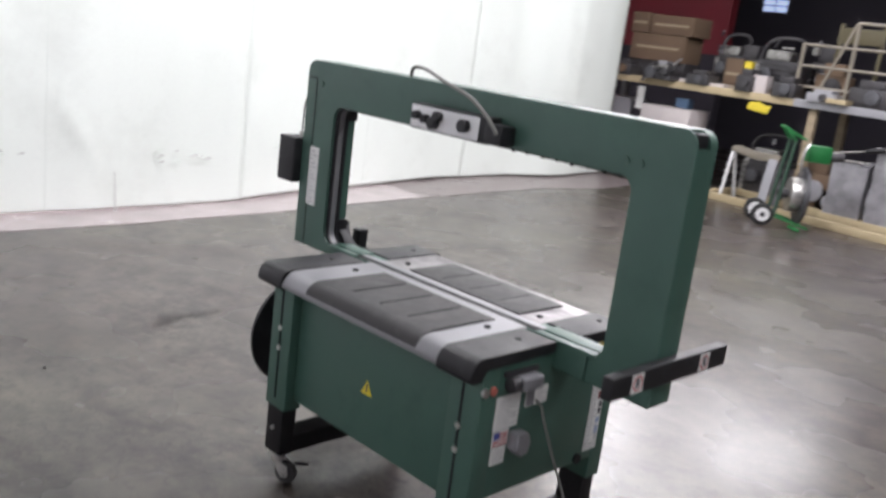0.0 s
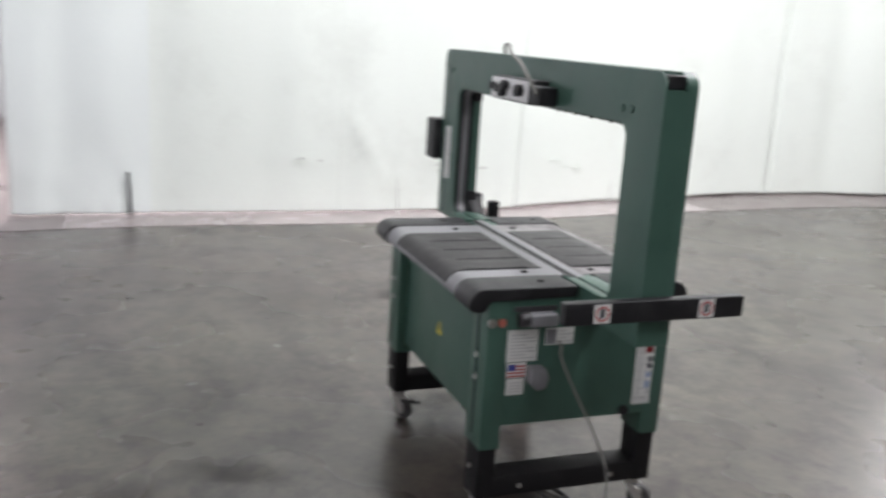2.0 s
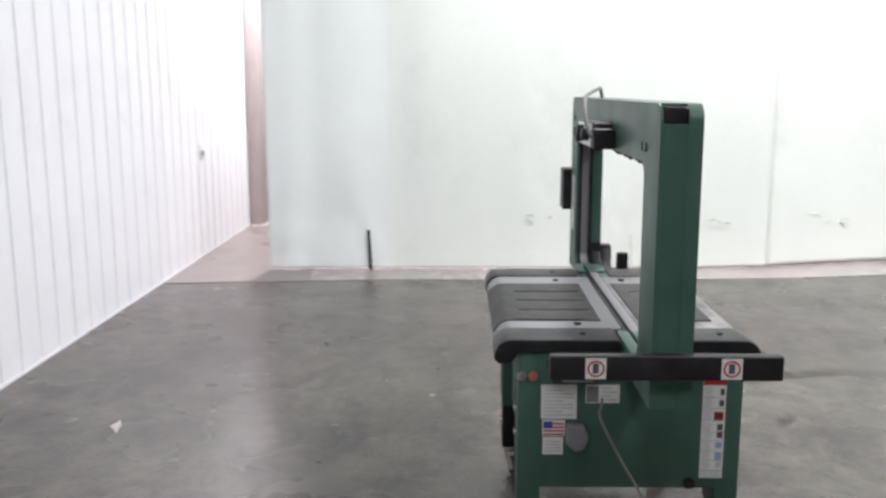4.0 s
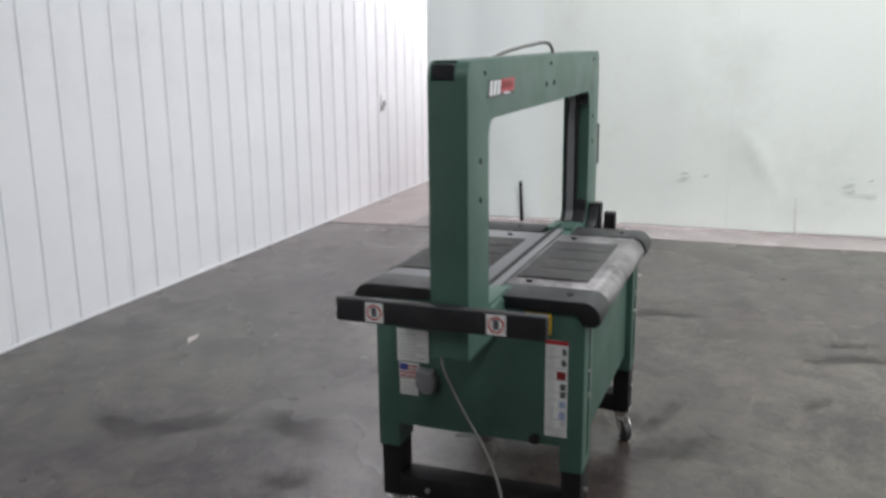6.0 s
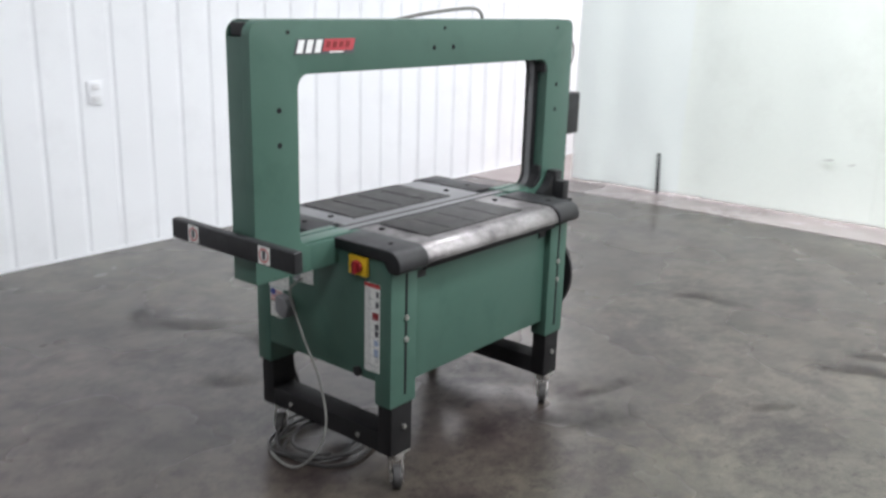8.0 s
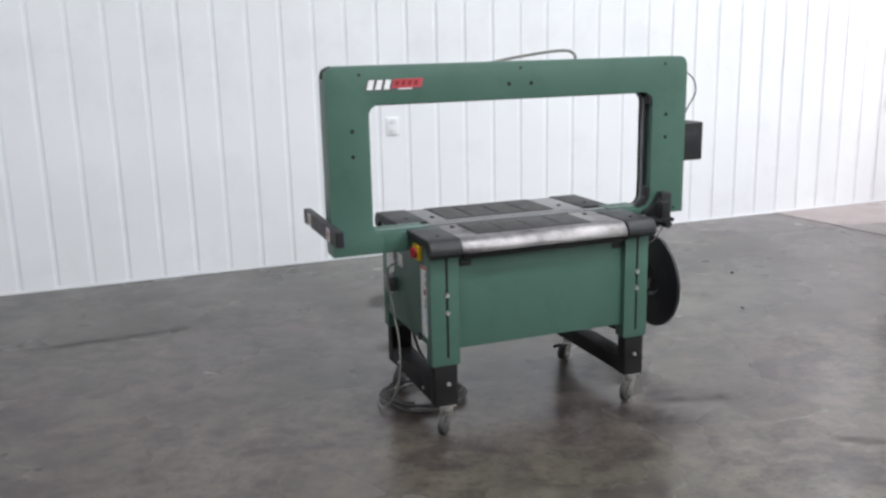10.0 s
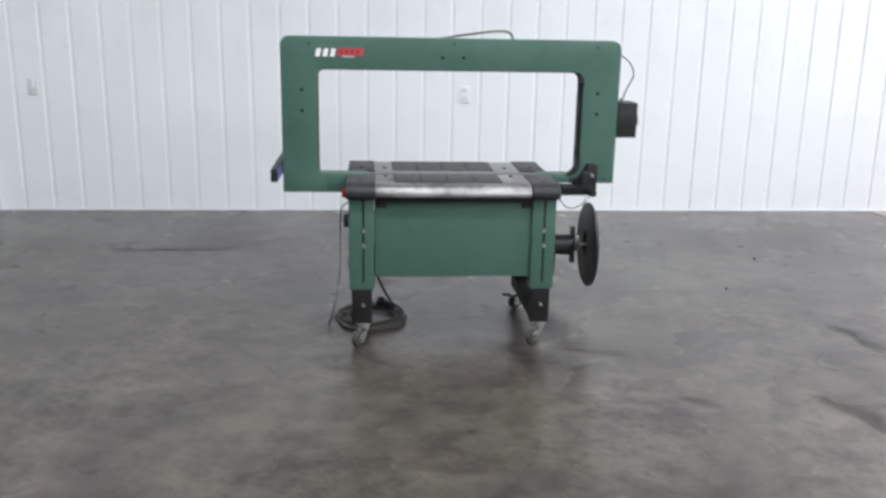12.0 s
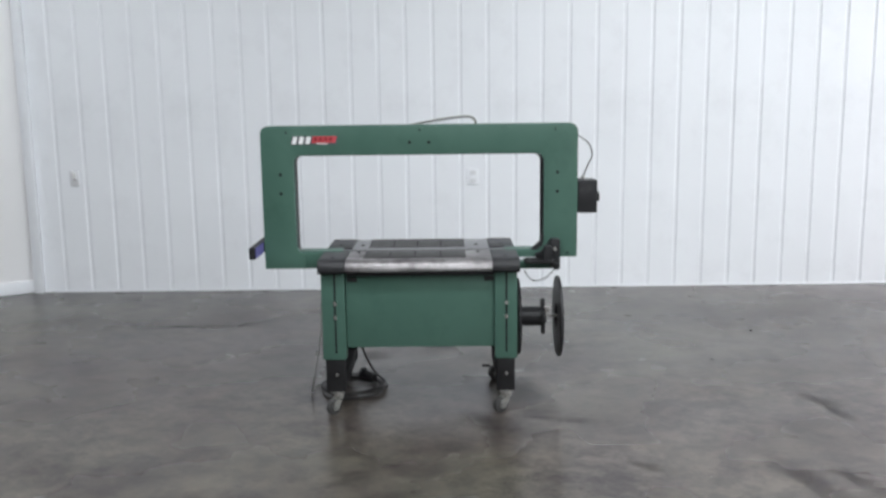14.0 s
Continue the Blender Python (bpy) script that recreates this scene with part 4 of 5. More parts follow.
rod_part("switch_knob", (XA + 0.012, 2.388, 0.771), (XA + 0.024, 2.388, 0.771), 0.022, KNOB_RED, sw, "red rotary knob", bevel=0.004)
box_part("knob_grip", (XA + 0.023, XA + 0.036, 2.381, 2.395, 0.75, 0.792), KNOB_RED, sw, "", bevel=0.003)
strip = box_part("warning_strip", (XA - 0.002, XA + 0.0005, 2.408, 2.476, 0.418, 0.722), PAPER, mach, "long white label with a red head and small pictures", bevel=0)
box_part("head_bar", (XA + 0.0005, XA + 0.0012, 2.408, 2.476, 0.709, 0.722), RED, strip, bevel=0)
for k, (z, w, m) in enumerate(((0.69, 0.012, PRINT), (0.655, 0.014, PRINT), (0.618, 0.028, DARK_RED), (0.58, 0.017, PRINT), (0.556, 0.017, PRINT), (0.524, 0.02, PRINT_BLUE), (0.492, 0.02, PRINT_BLUE), (0.462, 0.016, PRINT_GREY))):
    tall = 0.012 if k not in (2, 6) else 0.017
    box_part("picture_mark", (XA + 0.0005, XA + 0.0012, 2.471 - w, 2.471, z - tall, z + 0.008), m, strip, bevel=0)
    for j in range(5):
        wide = 0.026 - 0.006 * ((j + k) % 3 == 1)
        box_part("print_bar", (XA + 0.0005, XA + 0.0011, 2.412, 2.412 + wide, z - 0.015 + j * 0.0062, z - 0.0118 + j * 0.0062), PRINT_GREY, strip, bevel=0)
    box_part("rule", (XA + 0.0005, XA + 0.001, 2.409, 2.475, z - 0.0195, z - 0.0185), PRINT, strip, bevel=0)
for k in range(4):
    box_part("print_bar", (XA + 0.0005, XA + 0.0011, 2.412, 2.47, 0.422 + k * 0.0055, 0.4248 + k * 0.0055), PRINT_GREY, strip, bevel=0)
l1 = box_part("data_label", (XA - 0.002, XA + 0.0006, 1.93, 2.036, 0.602, 0.708), PAPER, mach, "white printed data label", bevel=0)
for k in range(8):
    box_part("print_bar", (XA + 0.0006, XA + 0.0012, 1.94, 2.026 - 0.03 * (k % 3 == 1), 0.612 + k * 0.011, 0.616 + k * 0.011), PRINT_GREY, l1, bevel=0)
fl = box_part("flag_label", (XA - 0.002, XA + 0.0006, 1.935, 2.003, 0.548, 0.598), PAPER, mach, "small red white and blue flag label", bevel=0)
box_part("canton", (XA + 0.0006, XA + 0.0014, 1.938, 1.965, 0.572, 0.594), BLUE, fl, bevel=0)
for k in range(4):
    box_part("stripe", (XA + 0.0006, XA + 0.0012, 1.938, 2.0, 0.551 + k * 0.011, 0.556 + k * 0.011), RED, fl, bevel=0)
l3 = box_part("small_label", (XA - 0.002, XA + 0.0006, 1.937, 1.998, 0.49, 0.544), PAPER, mach, "small white printed label", bevel=0)
for k in range(4):
    box_part("print_bar", (XA + 0.0006, XA + 0.0012, 1.944, 1.99, 0.499 + k * 0.01, 0.503 + k * 0.01), PRINT_GREY, l3, bevel=0)
pl2 = box_part("rating_plate", (XA - 0.002, XA + 0.001, 2.062, 2.162, 0.652, 0.708), PAPER, mach, "white and grey printed rating plate", bevel=0)
box_part("grey_field", (XA + 0.001, XA + 0.0016, 2.064, 2.1, 0.655, 0.705), GREY_PLASTIC, pl2, bevel=0)
for k in range(4):
    box_part("print_bar", (XA + 0.001, XA + 0.0016, 2.108, 2.135 if k % 2 else 2.155, 0.66 + k * 0.012, 0.664 + k * 0.012), PRINT_GREY, pl2, bevel=0)
bm = bmesh.new()
prism(bm, [(2.004, 0.535), (2.03, 0.512), (2.06, 0.517), (2.07, 0.555), (2.056, 0.587), (2.006, 0.59)], "x", XA - 0.003, XA + 0.04)
part("power_inlet", bm, GREY_PLASTIC, mach, "grey six-sided power inlet box", bevel=0.007, seg=3)
plug = box_part("connector_block", (XA - 0.003, XA + 0.046, 1.985, 2.082, 0.727, 0.77), GREY_PLASTIC, mach, "grey cable connector under the table edge", bevel=0.012, seg=3)
rod_part("connector_ring", (XA + 0.02, 1.99, 0.748), (XA + 0.02, 1.955, 0.748), 0.023, DARK_METAL, plug, "dark ring", bevel=0.003)
box_part("bracket", (XA - 0.003, XA + 0.01, 1.945, 2.09, 0.77, 0.785), DARK_METAL, plug)
for y, m, lb in ((1.872, ZINC, "pale pilot lamp"), (1.905, mat("pilot_red", (0.4, 0.12, 0.09), 0.4), "dull red pilot lamp")):
    rod_part("pilot_lamp", (XA - 0.002, y, 0.735), (XA + 0.008, y, 0.735), 0.014, m, mach, lb, bevel=0.002)
rod_part("drain_plug", (XA - 0.002, 2.378, 0.402), (XA + 0.008, 2.378, 0.402), 0.017, BLACK_PLASTIC, mach, "black plug")
bm = bmesh.new()
prism(bm, [(-1.868, 0.52), (-1.812, 0.52), (-1.84, 0.57)], "y", 1.8965, 1.898)
tri = part("warning_triangle", bm, TRI_YELLOW, mach, "yellow triangular hazard sticker")
box_part("bolt_mark", (-1.843, -1.837, 1.8955, 1.8965, 0.53, 0.558), PRINT, tri, bevel=0)

# strap reel on the far end
RY, RZ = 2.178, 0.45
rod_part("reel_shaft", (XB, RY, RZ), (-2.53, RY, RZ), 0.056, BLACK_PLASTIC, mach, "black reel hub", bevel=0.004)
def disc(name, x, r, label, dish):
    bm = bmesh.new()
    prev = None
    prof = [(0.0, dish), (0.06, dish), (0.075, 0.0), (r - 0.02, 0.0), (r, -0.006), (r, 0.008), (r - 0.02, 0.01), (0.075, 0.01), (0.06, dish + 0.01), (0.0, dish + 0.01)]
    rings = []
    for q, d in prof:
        rings.append([bm.verts.new((x + d, RY + max(q, 0.004) * math.cos(2 * math.pi * i / 48), RZ + max(q, 0.004) * math.sin(2 * math.pi * i / 48))) for i in range(48)])
    for a, b in zip(rings, rings[1:]):
        for i in range(48):
            bm.faces.new((a[i], a[(i + 1) % 48], b[(i + 1) % 48], b[i]))
    bm.faces.new(rings[0])
    bm.faces.new(rings[-1][::-1])
    return part(name, bm, BLACK_PLASTIC, mach, label)
disc("reel_flange", -2.605, 0.228, "black dished outer reel flange", -0.012)
disc("reel_flange", -2.378, 0.215, "black inner reel flange", 0.004)
bm = bmesh.new()
for k in range(4):
    a = k * math.pi / 2 + 0.1
    c, s = math.cos(a), math.sin(a)
    q = [(RY + u * c - w * s, RZ + u * s + w * c) for u, w in ((0.02, -0.026), (0.1, -0.02), (0.1, 0.02), (0.02, 0.026))]
    prism(bm, q, "x", -2.53, -2.508)
part("reel_clamp", bm, BLACK_PLASTIC, mach, "black four-arm reel clamp", bevel=0.004)
rod_part("reel_spindle", (-2.53, RY, RZ), (-2.6, RY, RZ), 0.008, ZINC, mach, "bright steel spindle")
rod_part("spindle_nut", (-2.535, RY, RZ + 0.035), (-2.555, RY, RZ + 0.035), 0.014, ZINC, mach)

# power cord and its coil on the floor
cord = thing("power_cord", (-1.3, 2.0, 0), "grey power cord hanging from the machine and coiled on the floor", "power cord")
bm = bmesh.new()
pts = [(XA + 0.002, 2.11, 0.665), (XA + 0.03, 2.105, 0.655), (XA + 0.05, 2.1, 0.62), (XA + 0.055, 2.165, 0.49), (XA + 0.054, 2.245, 0.35), (XA + 0.07, 2.295, 0.22), (XA + 0.091, 2.285, 0.12), (XA + 0.116, 2.21, 0.03), (XA + 0.12, 2.12, 0.012), (XA + 0.07, 2.0, 0.012), (XA - 0.06, 1.97, 0.012)]
tube(bm, pts, 0.0043)
part("cord", bm, CABLE, cord)
bm = bmesh.new()
pts = []
for k in range(64):
    a = -0.9 + k * 0.43
    turn_no = a / (2 * math.pi)
    r = 1.0 + 0.16 * math.sin(turn_no * 2.3 + 0.5) + 0.05 * math.sin(k * 1.7)
    pts.append((-1.425 + 0.02 * math.sin(turn_no * 1.9) + 0.165 * r * math.cos(a), 2.1 + 0.025 * math.cos(turn_no * 2.7) + 0.155 * r * math.sin(a), 0.008 + 0.0085 * turn_no * (0.75 + 0.25 * math.sin(k * 0.9))))
tube(bm, pts, 0.0062, 7)
part("coil", bm, CABLE_BLACK, cord, "dark loops of cord on the floor")
bm = bmesh.new()
rod(bm, (-1.55, 2.1, 0.07), (-1.49, 2.06, 0.085), 0.022, 0.026)
rod(bm, (-1.49, 2.06, 0.085), (-1.47, 2.047, 0.088), 0.03)
part("plug", bm, BLACK_PLASTIC, cord, "black mains plug", bevel=0.003)
bm = bmesh.new()
tube(bm, [(-1.435, 1.893, 0.35), (-1.445, 1.888, 0.28), (-1.464, 1.893, 0.19), (-1.498, 1.9, 0.11), (-1.54, 1.93, 0.05), (-1.6, 2.0, 0.02), (-1.62, 2.1, 0.015)], 0.0072)
part("cord", bm, CABLE_BLACK, cord)

# ---- the store beyond the curtain ----
SY = 11.2
SHIFT = Vector((0.36, 0.15, 0))
rack = thing("storage_rack", (-5.2, 11.8, 0), "long timber and steel storage rack loaded with used parts", "rack")
for k in range(3):
    box_part("deck_board", (-8.8, -2.2, SY + 0.1 + k * 0.36, SY + 0.1 + k * 0.36 + 0.33, 1.4, 1.43), PLANK, rack, bevel=0.003)
box_part("front_beam", (-8.8, -5.3, SY, SY + 0.06, 1.34, 1.44), TIMBER, rack, "pale timber front beam", bevel=0.004)
box_part("front_beam", (-5.295, -2.2, SY, SY + 0.06, 1.34, 1.44), GREY_METAL, rack, "grey steel front beam", bevel=0.004)
box_part("rear_beam", (-8.8, -2.2, SY + 1.15, SY + 1.21, 1.34, 1.44), TIMBER, rack, bevel=0.004)
for x, m in ((-8.6, GREY_METAL), (-5.05, PLANK), (-2.3, GREY_METAL)):
    for y in (SY + 0.065, SY + 1.05):
        box_part("upright", (x - 0.05, x + 0.05, y, y + 0.09, 0, 1.4), m, rack, "brown timber upright" if m is PLANK else "", bevel=0.004)


def carton(x0, x1, y0, y1, z0, z1, m, label):
    ob = thing("carton", ((x0 + x1) / 2, (y0 + y1) / 2, z0), label, "box", "stored goods")
    box_part("body", (x0, x1, y0, y1, z0, z1), m, ob, bevel=0.008)
    for a, b in ((y0 - 0.002, (y0 + y1) / 2 - 0.004), ((y0 + y1) / 2 + 0.004, y1 + 0.002)):
        box_part("flap", (x0 - 0.002, x1 + 0.002, a, b, z1 + 0.0005, z1 + 0.006), m, ob, bevel=0.001)
    if m is CARD:
        box_part("tape", (x0 + 0.1 * (x1 - x0), x1 - 0.1 * (x1 - x0), y0 - 0.0035, y0 - 0.0005, (z0 + z1) / 2 - 0.02, (z0 + z1) / 2 + 0.02), PLANK, ob, bevel=0)
    return ob


carton(-8.3, -8.0, 11.75, 12.2, 2.07, 2.36, CARD, "small brown cardboard carton on top of a stack")
carton(-7.97, -7.24, 11.75, 12.25, 2.07, 2.34, CARD, "wide flat brown cardboard carton on top of a stack")
carton(-8.26, -7.33, 11.75, 12.25, 1.68, 2.06, CARD, "large brown cardboard carton in a stack on the rack")
carton(-8.24, -7.3, 11.8, 12.2, 1.43, 1.68, DARK_METAL, "flat dark crate under stacked cartons")
carton(-7.15, -6.33, 11.25, 11.6, 1.43, 1.475, CARD_PALE, "low flat pale carton on the rack")
carton(-6.56, -6.3, 11.62, 11.9, 1.43, 1.84, CARD, "small brown carton on the rack")
carton(-6.28, -6.17, 11.62, 11.8, 1.43, 1.82, TRI_YELLOW, "yellow carton on the rack")
carton(-5.95, -5.74, 11.25, 11.45, 1.43, 1.66, CARD_PALE, "pale carton on the rack")
carton(-7.49, -6.69, 11.15, 11.66, 0.72, 1.06, CARD_PALE, "pale grey carton stacked beneath the rack")
carton(-7.47, -6.71, 11.17, 11.65, 0.0, 0.713, CARD_DULL, "dull brown-grey carton standing on the floor")
carton(-7.1, -6.9, 11.4, 11.55, 1.067, 1.2, BLUE_BOX, "small blue box on a pale carton beneath the rack")
low = thing("work_bench", (-8.3, 11.75, 0), "grey steel bench with a deep apron beneath the rack", "bench")
box_part("bench_top", (-8.75, -8.0, 11.6, 12.1, 1.04, 1.08), GREY_METAL, low)
box_part("apron", (-8.72, -8.0, 11.63, 11.66, 0.76, 1.04), GREY_METAL, low)
for x in (-8.7, -8.07):
    for y in (11.66, 12.04):
        box_part("leg", (x - 0.018, x + 0.018, y, y + 0.036, 0, 1.04), DARK_METAL, low)
box_part("stretcher", (-8.67, -8.1, 11.68, 11.72, 0.22, 0.26), DARK_METAL, low)


def engine(x, y, z, w, h, label):
    """A used machine head: finned block, pulleys, pipes and a bright cover."""
    ob = thing("used_engine", (x, y, z), label, "engine", "stored goods")
    box_part("base", (x - w * 0.45, x + w * 0.45, y - 0.2, y + 0.2, z, z + 0.06), DARK_METAL, ob, bevel=0.01)
    box_part("block", (x - w * 0.35, x + w * 0.35, y - 0.16, y + 0.16, z + 0.06, z + h * 0.6), DARK_METAL, ob, bevel=0.02)
    for k in range(5):
        box_part("fin", (x - w * 0.4, x + w * 0.4, y - 0.18, y + 0.18, z + h * (0.2 + 0.08 * k), z + h * (0.2 + 0.08 * k) + 0.012), DARK_METAL, ob)
    rod_part("pulley", (x - w * 0.2, y - 0.2, z + h * 0.35), (x - w * 0.2, y - 0.25, z + h * 0.35), 0.085, COIL_STEEL, ob, "dull steel pulley", bevel=0.006)
    rod_part("pulley", (x + w * 0.25, y - 0.2, z + h * 0.5), (x + w * 0.25, y - 0.24, z + h * 0.5), 0.06, DARK_METAL, ob, bevel=0.006)
    box_part("cover", (x - w * 0.3, x + w * 0.1, y - 0.12, y + 0.12, z + h * 0.6, z + h * 0.78), BRIGHT_METAL, ob, "scuffed bright metal cover", bevel=0.03)
    bm = bmesh.new()
    tube(bm, [(x + w * 0.2, y, z + h * 0.6), (x + w * 0.25, y, z + h * 0.9), (x + w * 0.1, y - 0.05, z + h), (x - w * 0.3, y - 0.05, z + h * 0.92), (x - w * 0.4, y - 0.1, z + h * 0.5)], 0.025)
    part("pipe", bm, DARK_METAL, ob)
    rod_part("cylinder", (x - w * 0.4, y - 0.1, z + 0.05), (x - w * 0.4, y - 0.1, z + h * 0.55), 0.05, BRIGHT_METAL, ob)
    for k in range(12):                         # small pipes, flanges and brackets all over it
        px, pz = x + w * random.uniform(-0.5, 0.5), z + h * random.uniform(0.1, 0.95)
        q = Vector((random.uniform(-0.14, 0.14), random.uniform(-0.06, 0.06), random.uniform(-0.1, 0.12)))
        a = Vector((px, y - random.uniform(0.05, 0.2), pz))
        if k % 3:
            rod_part("pipe_stub", a, a + q, random.uniform(0.01, 0.03), random.choice((DARK_METAL, DARK_METAL, BRIGHT_METAL, COIL_STEEL)), ob, seg=10)
        else:
            box_part("bracket", (a.x, a.x + abs(q.x) + 0.03, a.y - 0.02, a.y + 0.02, a.z, a.z + abs(q.z) + 0.02), random.choice((DARK_METAL, BRIGHT_METAL, GREY_METAL)), ob)
    return ob


engine(-7.25, 11.22, 1.43, 0.5, 0.24, "dark used machine part on the rack")
engine(-6.6, 12.0, 1.43, 0.6, 0.75, "dark used machine with hoses on the rack")
engine(-5.75, 11.75, 1.43, 0.85, 0.75, "used engine with bright metal covers on the rack")
engine(-5.7, 11.9, 0.0, 0.9, 0.9, "dark machine beneath the rack")

def oddment(x, y, z, w, d, h, m, label, lid):
    """A small used part: stepped body, a knob or drum and a bright fitting."""
    ob = thing("used_gearbox", (x, y, z), label, "engine", "stored goods")
    box_part("body", (x - w / 2, x + w / 2, y - d / 2, y + d / 2, z, z + h * 0.7), m, ob, bevel=0.012)
    box_part("top", (x - w * 0.3, x + w * 0.35, y - d * 0.4, y + d * 0.4, z + h * 0.7, z + h), m, ob, bevel=0.012)
    rod_part("drum", (x + w * 0.1, y - d / 2, z + h * 0.4), (x + w * 0.1, y - d / 2 - 0.04, z + h * 0.4), min(w, h) * 0.28, lid, ob, bevel=0.004)
    return ob


for x, y, w, h, m, lid in ((-7.95, 11.3, 0.3, 0.22, DARK_METAL, CARD), (-6.7, 11.32, 0.34, 0.2, DARK_METAL, COIL_STEEL), (-6.0, 11.3, 0.22, 0.3, DARK_METAL, DARK_METAL), (-5.45, 11.32, 0.3, 0.26, DARK_METAL, COIL_STEEL), (-5.1, 11.85, 0.4, 0.5, CARD, DARK_METAL), (-4.95, 11.3, 0.36, 0.16, GREY_METAL, DARK_METAL), (-4.45, 11.5, 0.5, 0.34, DARK_METAL, COIL_STEEL), (-3.6, 11.35, 0.4, 0.3, GREY_METAL, ZINC), (-6.35, 11.95, 0.34, 0.62, DARK_METAL, BRIGHT_METAL), (-5.35, 12.1, 0.3, 0.7, DARK_METAL, GREY_METAL)):
    oddment(x, y, 1.43, w, 0.3, h, m, "brown used machine part on the rack" if m is CARD else "grey used machine part on the rack" if m is GREY_METAL else "dark used machine part on the rack", lid)
for x, w, h, m in ((-5.0, 0.5, 0.75, CARD), (-4.75, 0.3, 0.5, DARK_METAL), (-5.3, 0.3, 0.5, DARK_METAL)):
    oddment(x, 11.75, 0.0, w, 0.4, h, m, "brown crate of parts beneath the rack" if m is CARD else "dark used machine part beneath the rack", GREY_METAL)
back = thing("plywood_sheet", (-4.9, 12.0, 1.43), "olive-brown plywood frame leaning behind the rungs", "board")
for dims in ((-5.25, -5.2, 12.0, 12.03, 1.43, 2.45), (-4.7, -4.65, 12.0, 12.03, 1.43, 2.45), (-5.2, -4.7, 12.0, 12.03, 2.2, 2.4)):
    box_part("board", dims, OLIVE, back)

# cream stand with rungs, leaning on the rack
stand = thing("display_frame", (-4.6, 11.35, 1.43), "cream painted metal frame with cross rungs on the rack", "frame")
def bar_part(a, b, r, nm, m, ob):
    bm = bmesh.new()
    rod(bm, a, b, r, seg=10)
    return part(nm, bm, m, ob)
FX = [(-5.4, 1.43, 2.14), (-4.76, 1.43, 2.44), (-3.85, 1.43, 2.42)]
for x, z0, z1 in FX:
    bar_part((x, 11.4, z0), (x, 11.4, z1), 0.024, "upright", CREAM, stand)
bar_part((-5.12, 11.4, 1.5), (-4.78, 11.4, 2.43), 0.02, "brace", CREAM, stand)
for z in (1.6, 1.86, 2.12):
    bar_part((-5.4, 11.4, z), (-3.85, 11.4, z), 0.018, "rung", CREAM, stand)
bar_part((-4.76, 11.4, 2.43), (-3.85, 11.4, 2.41), 0.02, "rung", CREAM, stand)

tag = thing("paper_tag", (-7.5, 11.185, 1.2), "white paper tag hung on the rack beam", "tag")
box_part("sheet", (-7.62, -7.5, 11.183, 11.186, 0.98, 1.3), PAPER, tag, bevel=0)
ysign = thing("yellow_tag", (-5.75, 11.19, 1.25), "yellow cloth tag on the rack beam", "tag")
bm = bmesh.new()
prism(bm, [(-5.9, 1.22), (-5.76, 1.2), (-5.6, 1.19), (-5.57, 1.29), (-5.68, 1.3), (-5.74, 1.33), (-5.87, 1.31)], "y", 11.17, 11.195)
part("sheet", bm, TRI_YELLOW, ysign, bevel=0.004)
wood_block = thing("timber_block", (-4.75, 11.1, 1.44), "short pale timber offcut on the rack beam", "timber")
box_part("block", (-4.85, -4.6, 11.1, 11.3, 1.44, 1.5), TIMBER, wood_block)

# timber bearers on the floor
for x0, y0, x1, y1, g in ((-6.05, 10.85, -2.6, 10.45, 0), (-6.05, 11.75, -4.2, 11.3, 1), (-6.12, 10.93, -6.1, 11.95, 2)):
    ob = thing("timber_bearer", ((x0 + x1) / 2, (y0 + y1) / 2, 0), "pale squared timber bearer lying on the floor", "timber", "floor bearers")
    d = Vector((x1 - x0, y1 - y0, 0)).normalized() 
    n = Vector((-d.y, d.x, 0)) * 0.05
    bm = bmesh.new()
    a, b = Vector((x0, y0, 0)), Vector((x1, y1, 0))
    prism(bm, [tuple((a - n).xy), tuple((b - n).xy), tuple((b + n).xy), tuple((a + n).xy)], "z", 0.0, 0.09)
    part("beam", bm, TIMBER, ob, bevel=0.004)
trestle = thing("white_trestle", (-5.37, 11.15, 0), "white tubular steel trestle standing by the rack", "trestle")
bm = bmesh.new()
rail = [(-5.97, 0.66), (-5.95, 0.72), (-5.86, 0.735), (-5.6, 0.69), (-5.32, 0.7), (-5.27, 0.68), (-5.3, 0.6), (-5.62, 0.59), (-5.84, 0.63), (-5.92, 0.64)]
prism(bm, rail, "y", 11.12, 11.18)
part("top_rail", bm, CREAM, trestle, "pale sagging top rail", bevel=0.012)
for x, w, m in ((-5.94, 0.02, WHITE_PLASTIC), (-5.36, 0.06, GREY_METAL)):
    for y, foot in ((11.12, 10.98), (11.18, 11.38)):
        bm = bmesh.new()
        prism(bm, [(y, 0.64), (y + 0.035, 0.64), (foot + 0.035, 0.0), (foot, 0.0)], "x", x - w, x + w)
        part("leg", bm, m, trestle, bevel=0.006)


